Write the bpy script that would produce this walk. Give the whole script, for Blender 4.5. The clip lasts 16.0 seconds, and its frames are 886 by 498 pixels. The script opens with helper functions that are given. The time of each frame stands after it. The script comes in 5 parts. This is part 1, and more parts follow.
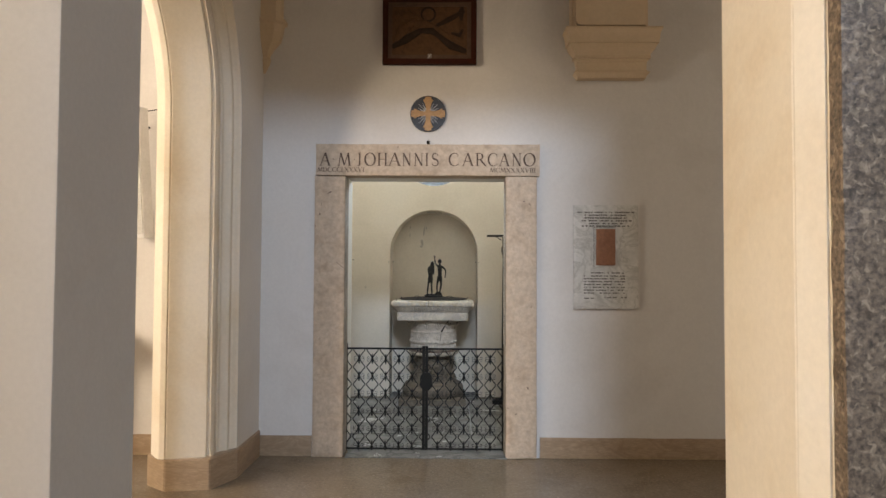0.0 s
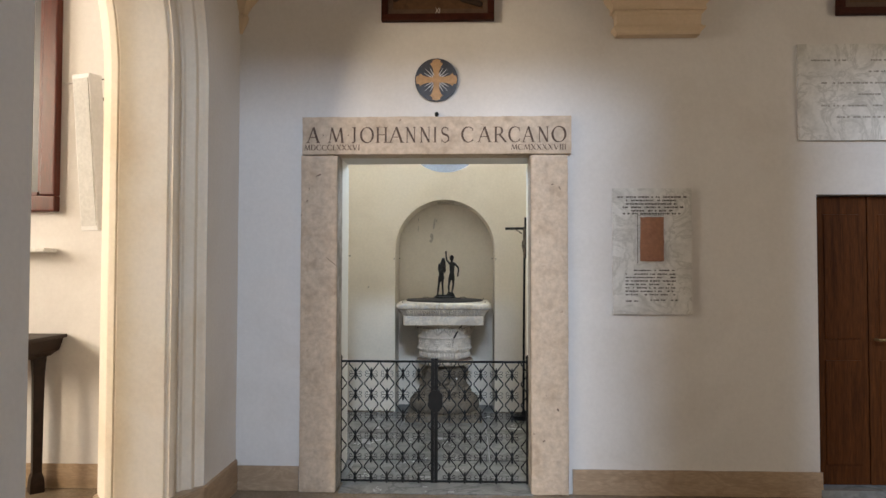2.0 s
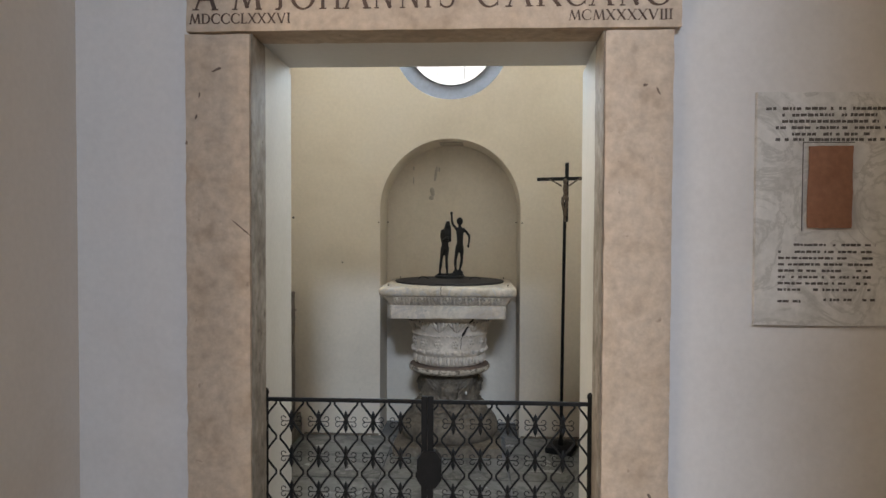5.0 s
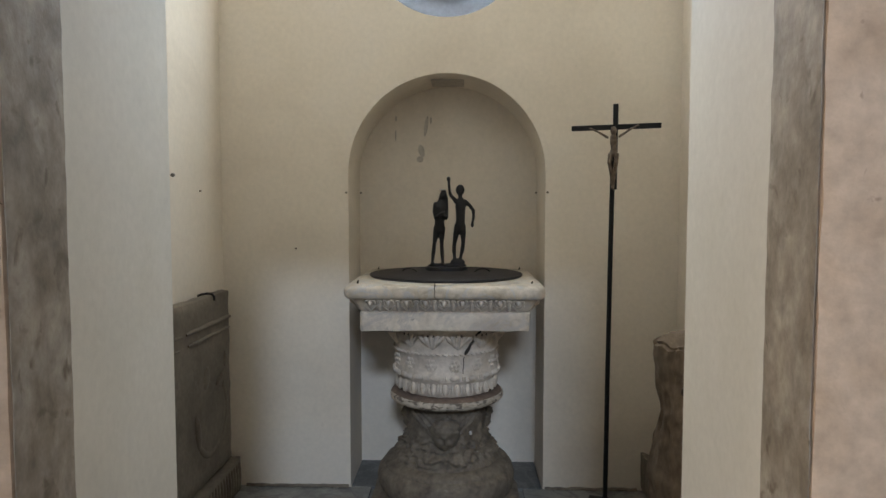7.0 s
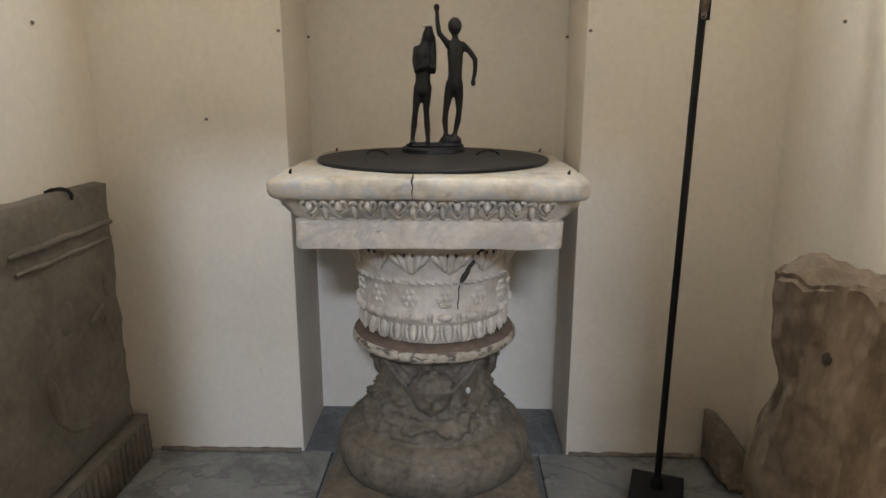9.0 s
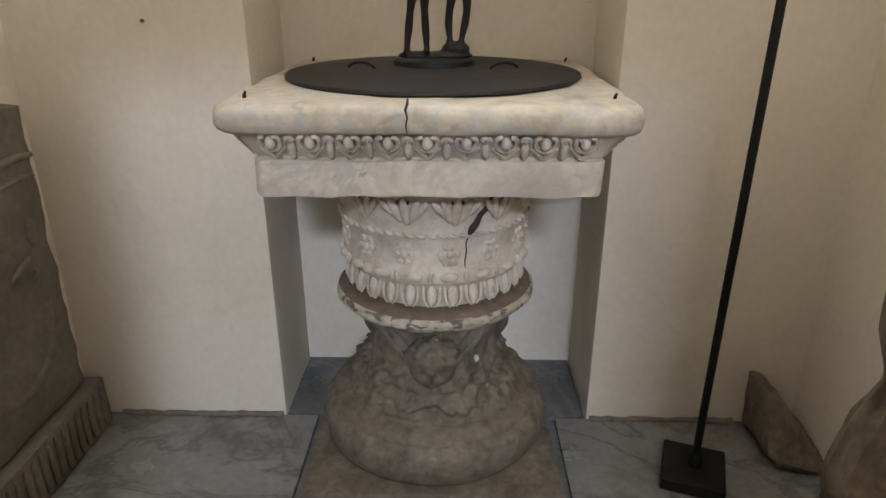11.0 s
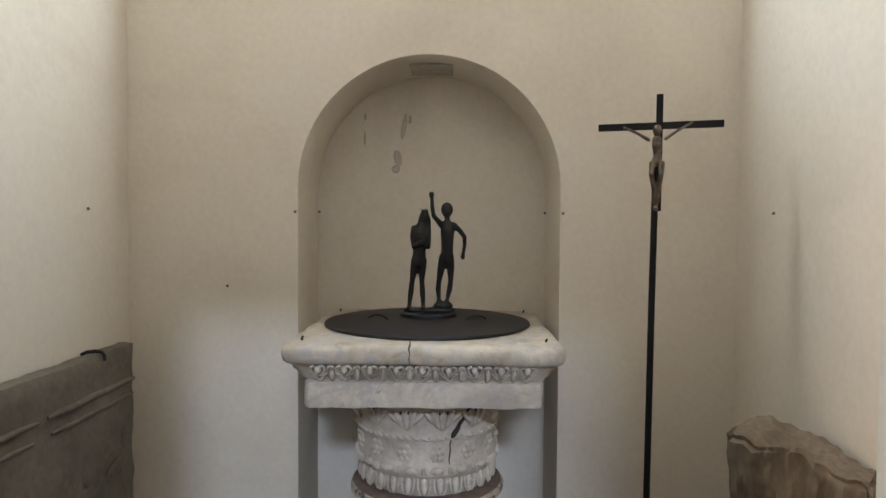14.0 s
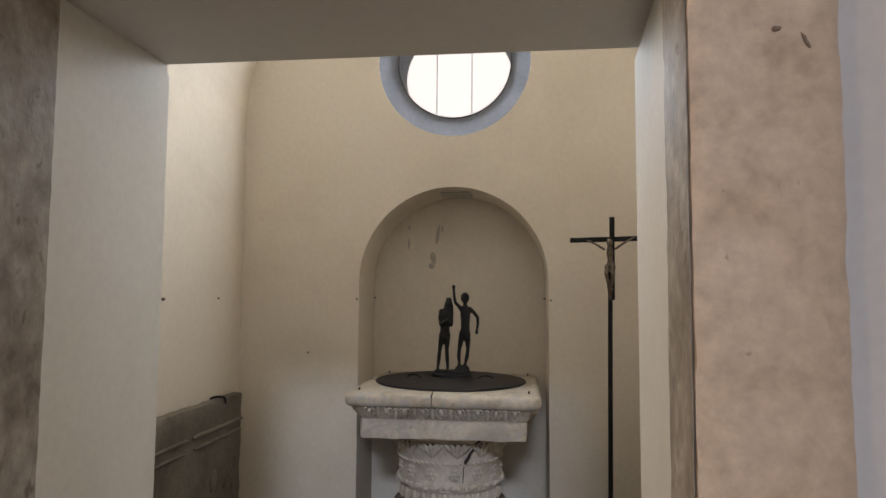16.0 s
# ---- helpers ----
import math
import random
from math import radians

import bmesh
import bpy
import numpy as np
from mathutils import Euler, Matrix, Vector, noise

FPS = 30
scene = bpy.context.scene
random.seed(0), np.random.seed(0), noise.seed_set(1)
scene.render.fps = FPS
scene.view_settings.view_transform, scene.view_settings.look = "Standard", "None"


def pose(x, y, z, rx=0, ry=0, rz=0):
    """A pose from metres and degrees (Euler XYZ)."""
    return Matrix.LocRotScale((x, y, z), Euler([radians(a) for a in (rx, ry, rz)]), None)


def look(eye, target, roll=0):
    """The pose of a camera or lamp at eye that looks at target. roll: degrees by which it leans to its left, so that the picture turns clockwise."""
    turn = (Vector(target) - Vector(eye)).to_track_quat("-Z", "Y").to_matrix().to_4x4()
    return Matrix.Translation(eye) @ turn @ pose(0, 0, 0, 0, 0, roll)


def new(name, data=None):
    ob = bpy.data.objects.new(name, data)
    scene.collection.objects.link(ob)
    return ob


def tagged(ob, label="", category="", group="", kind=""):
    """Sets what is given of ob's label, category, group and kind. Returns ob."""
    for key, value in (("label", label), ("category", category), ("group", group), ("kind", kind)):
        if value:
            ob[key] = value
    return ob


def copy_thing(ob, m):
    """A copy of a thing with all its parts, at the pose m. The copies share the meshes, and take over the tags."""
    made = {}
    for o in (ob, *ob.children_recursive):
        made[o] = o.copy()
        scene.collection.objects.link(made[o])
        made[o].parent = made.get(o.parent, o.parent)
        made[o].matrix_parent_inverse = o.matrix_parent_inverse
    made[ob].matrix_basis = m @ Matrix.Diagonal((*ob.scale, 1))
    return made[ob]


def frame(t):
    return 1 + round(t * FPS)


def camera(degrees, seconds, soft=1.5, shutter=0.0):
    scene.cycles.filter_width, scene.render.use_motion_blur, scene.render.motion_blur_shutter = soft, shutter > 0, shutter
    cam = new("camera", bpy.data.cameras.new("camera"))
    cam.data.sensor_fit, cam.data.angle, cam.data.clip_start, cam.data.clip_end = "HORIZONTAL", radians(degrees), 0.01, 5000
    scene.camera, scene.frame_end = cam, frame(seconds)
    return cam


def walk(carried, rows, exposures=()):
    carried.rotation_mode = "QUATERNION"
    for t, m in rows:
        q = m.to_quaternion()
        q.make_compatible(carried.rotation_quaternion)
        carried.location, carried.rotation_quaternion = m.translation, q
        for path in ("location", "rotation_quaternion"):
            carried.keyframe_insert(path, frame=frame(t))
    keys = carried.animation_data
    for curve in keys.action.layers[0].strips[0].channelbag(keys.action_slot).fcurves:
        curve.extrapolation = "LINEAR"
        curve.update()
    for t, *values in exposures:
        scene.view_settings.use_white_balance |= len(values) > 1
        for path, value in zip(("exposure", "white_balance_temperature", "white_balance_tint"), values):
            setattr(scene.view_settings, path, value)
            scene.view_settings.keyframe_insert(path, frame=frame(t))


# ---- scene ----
cam = camera(68.2, 16.0)
PATH = [
    (0, (0.18, 0.139, 1.385), (0.155, 2.138, 1.45), 0.3),
    (0.5, (0.194, 0.336, 1.394), (0.161, 2.335, 1.45), 0.2),
    (1, (0.219, 0.513, 1.393), (0.159, 2.511, 1.453), 0.0),
    (1.5, (0.191, 0.731, 1.395), (0.12, 2.729, 1.454), 0.0),
    (2, (0.177, 0.96, 1.384), (0.112, 2.959, 1.442), 0.1),
    (2.5, (0.236, 1.248, 1.421), (0.168, 3.246, 1.477), 0.1),
    (3, (0.221, 1.539, 1.391), (0.143, 3.537, 1.444), -0.0),
    (3.5, (0.217, 1.827, 1.397), (0.124, 3.825, 1.433), -0.0),
    (4, (0.218, 2.163, 1.399), (0.124, 4.161, 1.407), 0.1),
    (4.2, (0.21, 2.289, 1.41), (0.111, 4.287, 1.397), 0.2),
    (6.3, (0.052, 3.603, 1.411), (-0.018, 5.599, 1.311), 0.1),
    (6.5, (0.042, 3.734, 1.412), (-0.023, 5.73, 1.297), 0.0),
    (7, (0.075, 4.043, 1.381), (0.012, 6.039, 1.265), 0.0),
    (7.5, (0.061, 4.32, 1.396), (-0.001, 6.312, 1.223), 0.0),
    (8, (0.044, 4.581, 1.36), (-0.009, 6.563, 1.1), 0.0),
    (8.5, (0.064, 4.849, 1.315), (0.016, 6.818, 0.965), 0.2),
    (9, (0.075, 5.07, 1.288), (0.027, 7.014, 0.819), 0.1),
    (9.5, (0.055, 5.236, 1.274), (0.008, 7.138, 0.659), 0.0),
    (11.8, (0.05, 5.501, 1.316), (0.025, 7.352, 0.559), 0.4),
    (12, (0.034, 5.481, 1.34), (0.019, 7.347, 0.622), 0.4),
    (12.5, (0.029, 5.377, 1.399), (0.002, 7.297, 0.841), 0.5),
    (13, (0.014, 5.225, 1.407), (-0.014, 7.191, 1.04), 0.4),
    (13.5, (0.037, 5.029, 1.421), (0.013, 7.017, 1.203), 0.4),
    (14, (0.081, 4.833, 1.423), (0.05, 6.832, 1.352), 0.4),
    (14.5, (0.081, 4.602, 1.42), (0.044, 6.602, 1.398), 0.4),
    (15, (0.111, 4.357, 1.453), (0.053, 6.356, 1.434), 0.3),
    (15.5, (0.22, 4.147, 1.46), (0.118, 6.144, 1.509), 0.4),
    (16, (0.322, 3.955, 1.479), (0.091, 5.936, 1.628), 0.4),
]
# light and exposure
REAR, SIDE, SIDE2, SIDE_R, OCULUS, SCREEN = 4000, 560, 850, 130, 68, -0.1
EXPOSURES = ((0.0, -0.74, 7100, 14), (1.0, -0.7, 6900, 14), (2.0, -0.55, 6750, 13), (3.5, -0.55, 6800, 14), (4.2, -0.67, 6950, 15), (6.5, -1.05, 7000, 15), (7.5, -1.0, 6850, 15), (9.0, -0.58, 7300, 18), (12.5, -0.5, 7500, 20), (13.5, -0.66, 7000, 18), (15.0, -1.08, 6800, 17), (16.0, -1.28, 7500, 21))
walk(cam, [(t, look(eye, target, roll)) for t, eye, target, roll in PATH], EXPOSURES)

# ---------------------------------------------------------------- light
world = bpy.data.worlds.new("sky")
scene.world = world
world.use_nodes = True
sky = world.node_tree.nodes.new("ShaderNodeTexSky")
sky.sky_type, sky.sun_disc, sky.sun_elevation, sky.sun_rotation = "NISHITA", False, radians(40), radians(150)
world.node_tree.links.new(sky.outputs[0], world.node_tree.nodes["Background"].inputs[0])
world.node_tree.nodes["Background"].inputs[1].default_value = 0.1


def window_light(name, eye, target, w, h, power, colour, shape="RECTANGLE"):
    data = bpy.data.lights.new(name, "AREA")
    data.shape, data.size, data.size_y, data.energy, data.color = shape, w, h, power, colour
    ob = new(name, data)
    ob.matrix_world = look(eye, target)
    return ob


window_light("nave_rear_window_light", (0.85, -8.86, 8.3), (-0.3, 6.2, 1.1), 3.0, 1.7, REAR, (0.55, 0.735, 1.0))
# three added side lamps out of view, placed to brighten arch and walls
window_light("nave_side_fill_light", (-6.86, 2.9, 2.7), (-1.5, 4.2, 1.7), 2.4, 2.4, SIDE, (1.0, 0.93, 0.82))
window_light("nave_side_fill_light", (-6.86, -0.5, 3.6), (0.2, 4.4, 1.7), 1.3, 2.6, SIDE2, (1.0, 0.86, 0.66))
window_light("nave_side_fill_light", (6.86, 1.4, 3.3), (1.2, 5.0, 2.2), 1.4, 1.8, SIDE_R, (1.0, 0.83, 0.60))
window_light("oculus_light", (-0.006, 7.221, 2.689), (-0.006, 6.221, 2.689), 0.575, 0.575, OCULUS, (0.68, 0.85, 1.0), "ELLIPSE")


# ---------------------------------------------------------------- materials
def mat(name, cols, scale=2.0, rough=(0.6, 0.8), metal=0.0, bump=0.15, bscale=60.0, fine=0.06, fscale=45.0, stretch=(1, 1, 1),
        spots=None, spot_scale=30.0, spot_cut=(0.66, 0.72), veins=None, vein_scale=3.0, rand=0.0, spec=0.5, coat=0.0):
    """Paint with broad patches, fine grain, optional spots and veins, and relief, at world size."""
    m = bpy.data.materials.new(name)
    m.use_nodes = True
    nt = m.node_tree
    N, L = nt.nodes, nt.links
    b = N["Principled BSDF"]
    geo = N.new("ShaderNodeNewGeometry")
    mp = N.new("ShaderNodeMapping")
    mp.inputs["Scale"].default_value = stretch
    L.new(geo.outputs["Position"], mp.inputs["Vector"])

    def noise_tex(s, detail, rough_n=0.55, dist=0.0):
        n = N.new("ShaderNodeTexNoise")
        n.inputs["Scale"].default_value, n.inputs["Detail"].default_value = s, detail
        n.inputs["Roughness"].default_value, n.inputs["Distortion"].default_value = rough_n, dist
        L.new(mp.outputs[0], n.inputs["Vector"])
        return n

    def ramp(src, stops):
        r = N.new("ShaderNodeValToRGB")
        while len(r.color_ramp.elements) < len(stops):
            r.color_ramp.elements.new(0.5)
        for e, (p, c) in zip(r.color_ramp.elements, stops):
            e.position, e.color = p, (*c, 1) if len(c) == 3 else c
        L.new(src, r.inputs[0])
        return r.outputs[0]

    def mix(kind, fac, a, c):
        x = N.new("ShaderNodeMix")
        x.data_type, x.blend_type = "RGBA", kind
        if isinstance(fac, float):
            x.inputs[0].default_value = fac
        else:
            L.new(fac, x.inputs[0])
        L.new(a, x.inputs[6])
        if isinstance(c, tuple):
            x.inputs[7].default_value = (*c, 1)
        else:
            L.new(c, x.inputs[7])
        return x.outputs[2]

    big = noise_tex(scale, 6, 0.6, 0.4)
    step = 0.4 / max(1, len(cols) - 1)
    colour = ramp(big.outputs[0], [(0.3 + step * i, c) for i, c in enumerate(cols)])
    grain = noise_tex(fscale, 5, 0.6)
    g = ramp(grain.outputs[0], [(0.3, (1 - fine * 3,) * 3), (0.7, (1 + fine,) * 3)])
    colour = mix("MULTIPLY", 1.0, colour, g)
    if veins:
        v = noise_tex(vein_scale, 8, 0.62, 1.6)
        colour = mix("MIX", ramp(v.outputs[0], [(0.46, (0, 0, 0)), (0.5, (0.75,) * 3), (0.54, (0, 0, 0))]), colour, veins)
    relief = grain.outputs[0]
    if spots:
        s = noise_tex(spot_scale, 3, 0.5, 0.6)
        f = ramp(s.outputs[0], [(spot_cut[0], (0, 0, 0)), (spot_cut[1], (0.85,) * 3)])
        colour = mix("MIX", f, colour, spots)
    if rand:
        info = N.new("ShaderNodeObjectInfo")
        colour = mix("MULTIPLY", 1.0, colour, ramp(info.outputs["Random"], [(0.0, (1 - rand,) * 3), (1.0, (1 + rand * 0.3,) * 3)]))
    L.new(colour, b.inputs["Base Color"])
    mr = N.new("ShaderNodeMapRange")
    mr.inputs[3].default_value, mr.inputs[4].default_value = rough
    L.new(big.outputs[0], mr.inputs[0])
    L.new(mr.outputs[0], b.inputs["Roughness"])
    b.inputs["Metallic"].default_value = metal
    b.inputs["Specular IOR Level"].default_value = spec
    b.inputs["Coat Weight"].default_value = coat
    if bump:
        rel = noise_tex(bscale, 4, 0.6)
        b1 = N.new("ShaderNodeBump")
        b1.inputs["Strength"].default_value, b1.inputs["Distance"].default_value = bump, 0.004
        L.new(rel.outputs[0], b1.inputs["Height"])
        b2 = N.new("ShaderNodeBump")
        b2.inputs["Strength"].default_value, b2.inputs["Distance"].default_value = bump * 0.6, 0.02
        L.new(noise_tex(bscale * 0.12, 3).outputs[0], b2.inputs["Height"])
        L.new(b1.outputs[0], b2.inputs["Normal"])
        L.new(b2.outputs[0], b.inputs["Normal"])
    return m


M_PLASTER = mat("aged_white_plaster", [(0.63, 0.59, 0.545), (0.69, 0.655, 0.615), (0.67, 0.635, 0.595)], 1.1, (0.75, 0.9), bump=0.07, bscale=16, fine=0.015)
# darkened and blued so the colour carries the splay's dim bluish light
M_SPLAY = mat("dim_blue_grey_splay", [(0.14, 0.15, 0.175), (0.19, 0.20, 0.225)], 6, (0.8, 0.9), bump=0.2, bscale=40)
M_NAVE = mat("grey_nave_shell", [(0.26, 0.23, 0.20), (0.33, 0.30, 0.265)], 1.5, (0.7, 0.9), bump=0.3, bscale=20)
M_CHAPEL = mat("chapel_plaster", [(0.68, 0.59, 0.475), (0.745, 0.655, 0.535), (0.75, 0.67, 0.565)], 1.3, (0.75, 0.9), bump=0.10, bscale=14, fine=0.02,
               spots=(0.52, 0.435, 0.335), spot_scale=7.0, spot_cut=(0.74, 0.84))
M_REVEAL = mat("passage_plaster", [(0.66, 0.64, 0.58), (0.70, 0.68, 0.63), (0.73, 0.71, 0.66)], 1.8, (0.7, 0.85), bump=0.2, bscale=30, fine=0.02)
M_CREAM = mat("cream_moulding_plaster", [(0.70, 0.58, 0.43), (0.76, 0.67, 0.54), (0.78, 0.70, 0.59)], 1.6, (0.6, 0.8), bump=0.08, bscale=40, fine=0.02)
M_OCHRE = mat("ochre_corbel_plaster", [(0.60, 0.455, 0.295), (0.67, 0.53, 0.37)], 2.0, (0.65, 0.85), bump=0.03, bscale=30, fine=0.02)
M_DOORMARBLE = mat("pinkish_beige_marble", [(0.46, 0.338, 0.232), (0.53, 0.403, 0.288), (0.58, 0.452, 0.333), (0.495, 0.37, 0.26)], 6.0, (0.6, 0.78), bump=0.25, bscale=45, fine=0.08,
                   fscale=26, spots=(0.25, 0.17, 0.12), spot_scale=19.0, spot_cut=(0.70, 0.77))
M_SKIRT = mat("tan_marble_skirting", [(0.34, 0.235, 0.145), (0.43, 0.31, 0.205), (0.38, 0.27, 0.175)], 4.0, (0.3, 0.5), bump=0.08, fine=0.08, stretch=(0.5, 0.5, 2.2), veins=(0.30, 0.205, 0.13), vein_scale=3.2)
M_FLOOR = mat("brown_polished_floor", [(0.17, 0.125, 0.08), (0.225, 0.17, 0.115), (0.195, 0.145, 0.10)], 2.2, (0.16, 0.3), bump=0.04, fine=0.08, spots=(0.27, 0.22, 0.16), spot_scale=60, spot_cut=(0.6, 0.68))
M_GREYSLAB = mat("pale_grey_marble_slab", [(0.15, 0.147, 0.132), (0.25, 0.246, 0.228), (0.20, 0.197, 0.182)], 4.0, (0.16, 0.34), bump=0.06, fine=0.05, veins=(0.115, 0.115, 0.108), vein_scale=1.7, rand=0.08, spots=(0.11, 0.10, 0.08), spot_scale=9, spot_cut=(0.66, 0.8))
M_JAMBSIDE = mat("flaking_grey_painted_marble", [(0.22, 0.185, 0.145), (0.33, 0.285, 0.235), (0.46, 0.42, 0.365)], 11.0, (0.6, 0.8), bump=0.6, bscale=30, fine=0.12, fscale=30, stretch=(1, 1, 0.7), spots=(0.15, 0.12, 0.09), spot_scale=26, spot_cut=(0.60, 0.70))
M_RING = mat("grimy_marble_ring", [(0.46, 0.37, 0.26), (0.60, 0.52, 0.41), (0.55, 0.47, 0.37)], 10.0, (0.55, 0.75), bump=0.5, bscale=60, fine=0.12, stretch=(1, 1, 2.0), spots=(0.09, 0.065, 0.048), spot_scale=26, spot_cut=(0.52, 0.60))
M_CHIP = mat("brown_marble_scar", [(0.15, 0.10, 0.07), (0.23, 0.16, 0.12)], 30, (0.7, 0.9), bump=0.3)
M_DARKSLAB = mat("dark_grey_stone_slab", [(0.105, 0.105, 0.10), (0.15, 0.15, 0.145), (0.125, 0.12, 0.115)], 4.0, (0.45, 0.65), bump=0.2, fine=0.09, veins=(0.2, 0.2, 0.19), vein_scale=3.0)
M_WHITEMARBLE = mat("aged_white_marble", [(0.49, 0.395, 0.285), (0.66, 0.562, 0.445), (0.73, 0.635, 0.52), (0.60, 0.51, 0.41)], 7.0, (0.4, 0.6), bump=0.3, bscale=55, fine=0.06,
                    spots=(0.30, 0.265, 0.22), spot_scale=22, spot_cut=(0.68, 0.78), veins=(0.48, 0.425, 0.375), vein_scale=2.4)
# yellowed, and darkened further so the colour keeps the rim's top dim
M_RIM = mat("dimmed_yellowed_marble", [(0.30, 0.225, 0.145), (0.48, 0.395, 0.285), (0.56, 0.475, 0.36), (0.36, 0.31, 0.25)], 8.0, (0.45, 0.65), bump=0.4, bscale=50, fine=0.09, fscale=30, spots=(0.22, 0.185, 0.14), spot_scale=14, spot_cut=(0.62, 0.74), veins=(0.40, 0.385, 0.37), vein_scale=4.0)
M_CARVED = mat("weathered_carved_marble", [(0.47, 0.385, 0.29), (0.62, 0.53, 0.43), (0.69, 0.60, 0.50), (0.58, 0.49, 0.39)], 9.0, (0.5, 0.7), bump=0.4, bscale=60, fine=0.06,
               spots=(0.22, 0.175, 0.13), spot_scale=24, spot_cut=(0.70, 0.80))
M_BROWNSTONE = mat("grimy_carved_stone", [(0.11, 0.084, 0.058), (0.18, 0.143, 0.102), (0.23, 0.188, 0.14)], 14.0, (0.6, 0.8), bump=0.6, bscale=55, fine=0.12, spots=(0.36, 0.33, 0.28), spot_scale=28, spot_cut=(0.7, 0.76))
M_FRAGMENT = mat("weathered_beige_stone", [(0.12, 0.085, 0.055), (0.195, 0.145, 0.10), (0.25, 0.19, 0.135)], 5.0, (0.7, 0.85), bump=0.6, bscale=35, fine=0.09, stretch=(1.6, 1.6, 0.6), spots=(0.13, 0.10, 0.075), spot_scale=16, spot_cut=(0.68, 0.78))
M_SLABREL = mat("grey_brown_relief_stone", [(0.11, 0.087, 0.061), (0.16, 0.132, 0.098), (0.195, 0.165, 0.127)], 5.0, (0.6, 0.8), bump=0.4, bscale=40, fine=0.08, spots=(0.14, 0.115, 0.085), spot_scale=12, spot_cut=(0.66, 0.76))
M_BRONZE = mat("dark_patinated_bronze", [(0.02, 0.02, 0.021), (0.035, 0.034, 0.034)], 20, (0.35, 0.55), metal=0.6, bump=0.15, bscale=80)
M_LID = mat("blackened_metal_lid", [(0.018, 0.015, 0.014), (0.034, 0.028, 0.025)], 6, (0.5, 0.7), metal=0.3, spec=0.3, bump=0.15, bscale=50)
M_IRON = mat("black_wrought_iron", [(0.007, 0.007, 0.007), (0.014, 0.013, 0.012)], 12, (0.5, 0.7), metal=0.2, spec=0.3, bump=0.15, bscale=120)
M_SILVER = mat("worn_silvered_bronze", [(0.06, 0.042, 0.03), (0.24, 0.19, 0.15)], 40, (0.25, 0.45), metal=0.9, bump=0.1, bscale=150)
M_PLAQUE = mat("grey_veined_plaque_marble", [(0.51, 0.485, 0.44), (0.65, 0.625, 0.575), (0.70, 0.675, 0.63)], 6.0, (0.35, 0.5), bump=0.05, fine=0.04, veins=(0.42, 0.40, 0.355), vein_scale=4.0)
M_INK = mat("dark_letter_paint", [(0.075, 0.042, 0.027), (0.125, 0.075, 0.05)], 30, (0.7, 0.9), bump=0.0)
M_INKGREY = mat("grey_letter_paint", [(0.075, 0.065, 0.055), (0.13, 0.115, 0.10)], 60, (0.7, 0.9), bump=0.0)
M_TERRA = mat("terracotta_tile", [(0.25, 0.105, 0.052), (0.32, 0.145, 0.078)], 16, (0.6, 0.8), bump=0.3, bscale=60)
M_WOOD = mat("dark_walnut_wood", [(0.05, 0.015, 0.004), (0.105, 0.034, 0.009), (0.07, 0.022, 0.006)], 3.5, (0.45, 0.6), bump=0.08, fine=0.16, fscale=30, stretch=(6, 6, 0.35), spec=0.1)
M_REDWOOD = mat("polished_reddish_mahogany", [(0.06, 0.011, 0.006), (0.115, 0.022, 0.011)], 6, (0.25, 0.4), bump=0.03, fine=0.12, stretch=(5, 5, 0.5), spec=0.3)
M_FRAMEWOOD = mat("dark_red_frame_wood", [(0.034, 0.008, 0.004), (0.058, 0.014, 0.007)], 8, (0.5, 0.65), bump=0.05, fine=0.1, spec=0.12)
M_BORDER = mat("dull_brown_border", [(0.085, 0.05, 0.033), (0.115, 0.07, 0.047)], 12, (0.5, 0.65), bump=0.05, spec=0.2)
M_DARKWOOD = mat("blackish_brown_wood", [(0.016, 0.009, 0.006), (0.034, 0.019, 0.012)], 4, (0.4, 0.55), bump=0.06, fine=0.14, stretch=(0.5, 5, 5), spec=0.2)
M_RELIEF = mat("dark_copper_relief", [(0.065, 0.032, 0.014), (0.11, 0.056, 0.025), (0.085, 0.043, 0.02)], 14, (0.5, 0.65), spec=0.2, bump=0.3, bscale=40)
M_RELIEFDARK = mat("blackened_copper_relief", [(0.022, 0.012, 0.007), (0.042, 0.023, 0.013)], 18, (0.5, 0.65), spec=0.2, bump=0.3, bscale=40)
M_CANVAS = mat("dark_painted_canvas", [(0.014, 0.014, 0.016), (0.03, 0.029, 0.032), (0.05, 0.04, 0.034)], 5, (0.3, 0.45), bump=0.06, bscale=150)
M_TONDOBLACK = mat("black_mosaic_glaze", [(0.02, 0.02, 0.023), (0.05, 0.048, 0.05)], 28, (0.4, 0.55), bump=0.2, bscale=60)
M_GOLD = mat("ochre_gold_mosaic", [(0.40, 0.21, 0.072), (0.54, 0.31, 0.125)], 30, (0.4, 0.55), bump=0.2, bscale=60)
M_PALE = mat("pale_paint", [(0.58, 0.56, 0.52), (0.68, 0.66, 0.61)], 8, (0.5, 0.7), bump=0.05)
M_SPEAKER = mat("grey_white_painted_metal", [(0.60, 0.585, 0.55), (0.66, 0.645, 0.62)], 5, (0.4, 0.55), bump=0.04, fine=0.03)
M_GRILLE = mat("grey_speaker_cloth", [(0.52, 0.505, 0.47), (0.58, 0.565, 0.53)], 6, (0.8, 0.9), bump=0.3, bscale=200)
M_GRANITE = mat("speckled_grey_granite", [(0.10, 0.07, 0.045), (0.20, 0.145, 0.10), (0.16, 0.115, 0.078)], 12, (0.4, 0.55), bump=0.6, bscale=60, fine=0.26, fscale=75, spots=(0.34, 0.26, 0.18), spot_scale=48, spot_cut=(0.54, 0.68))
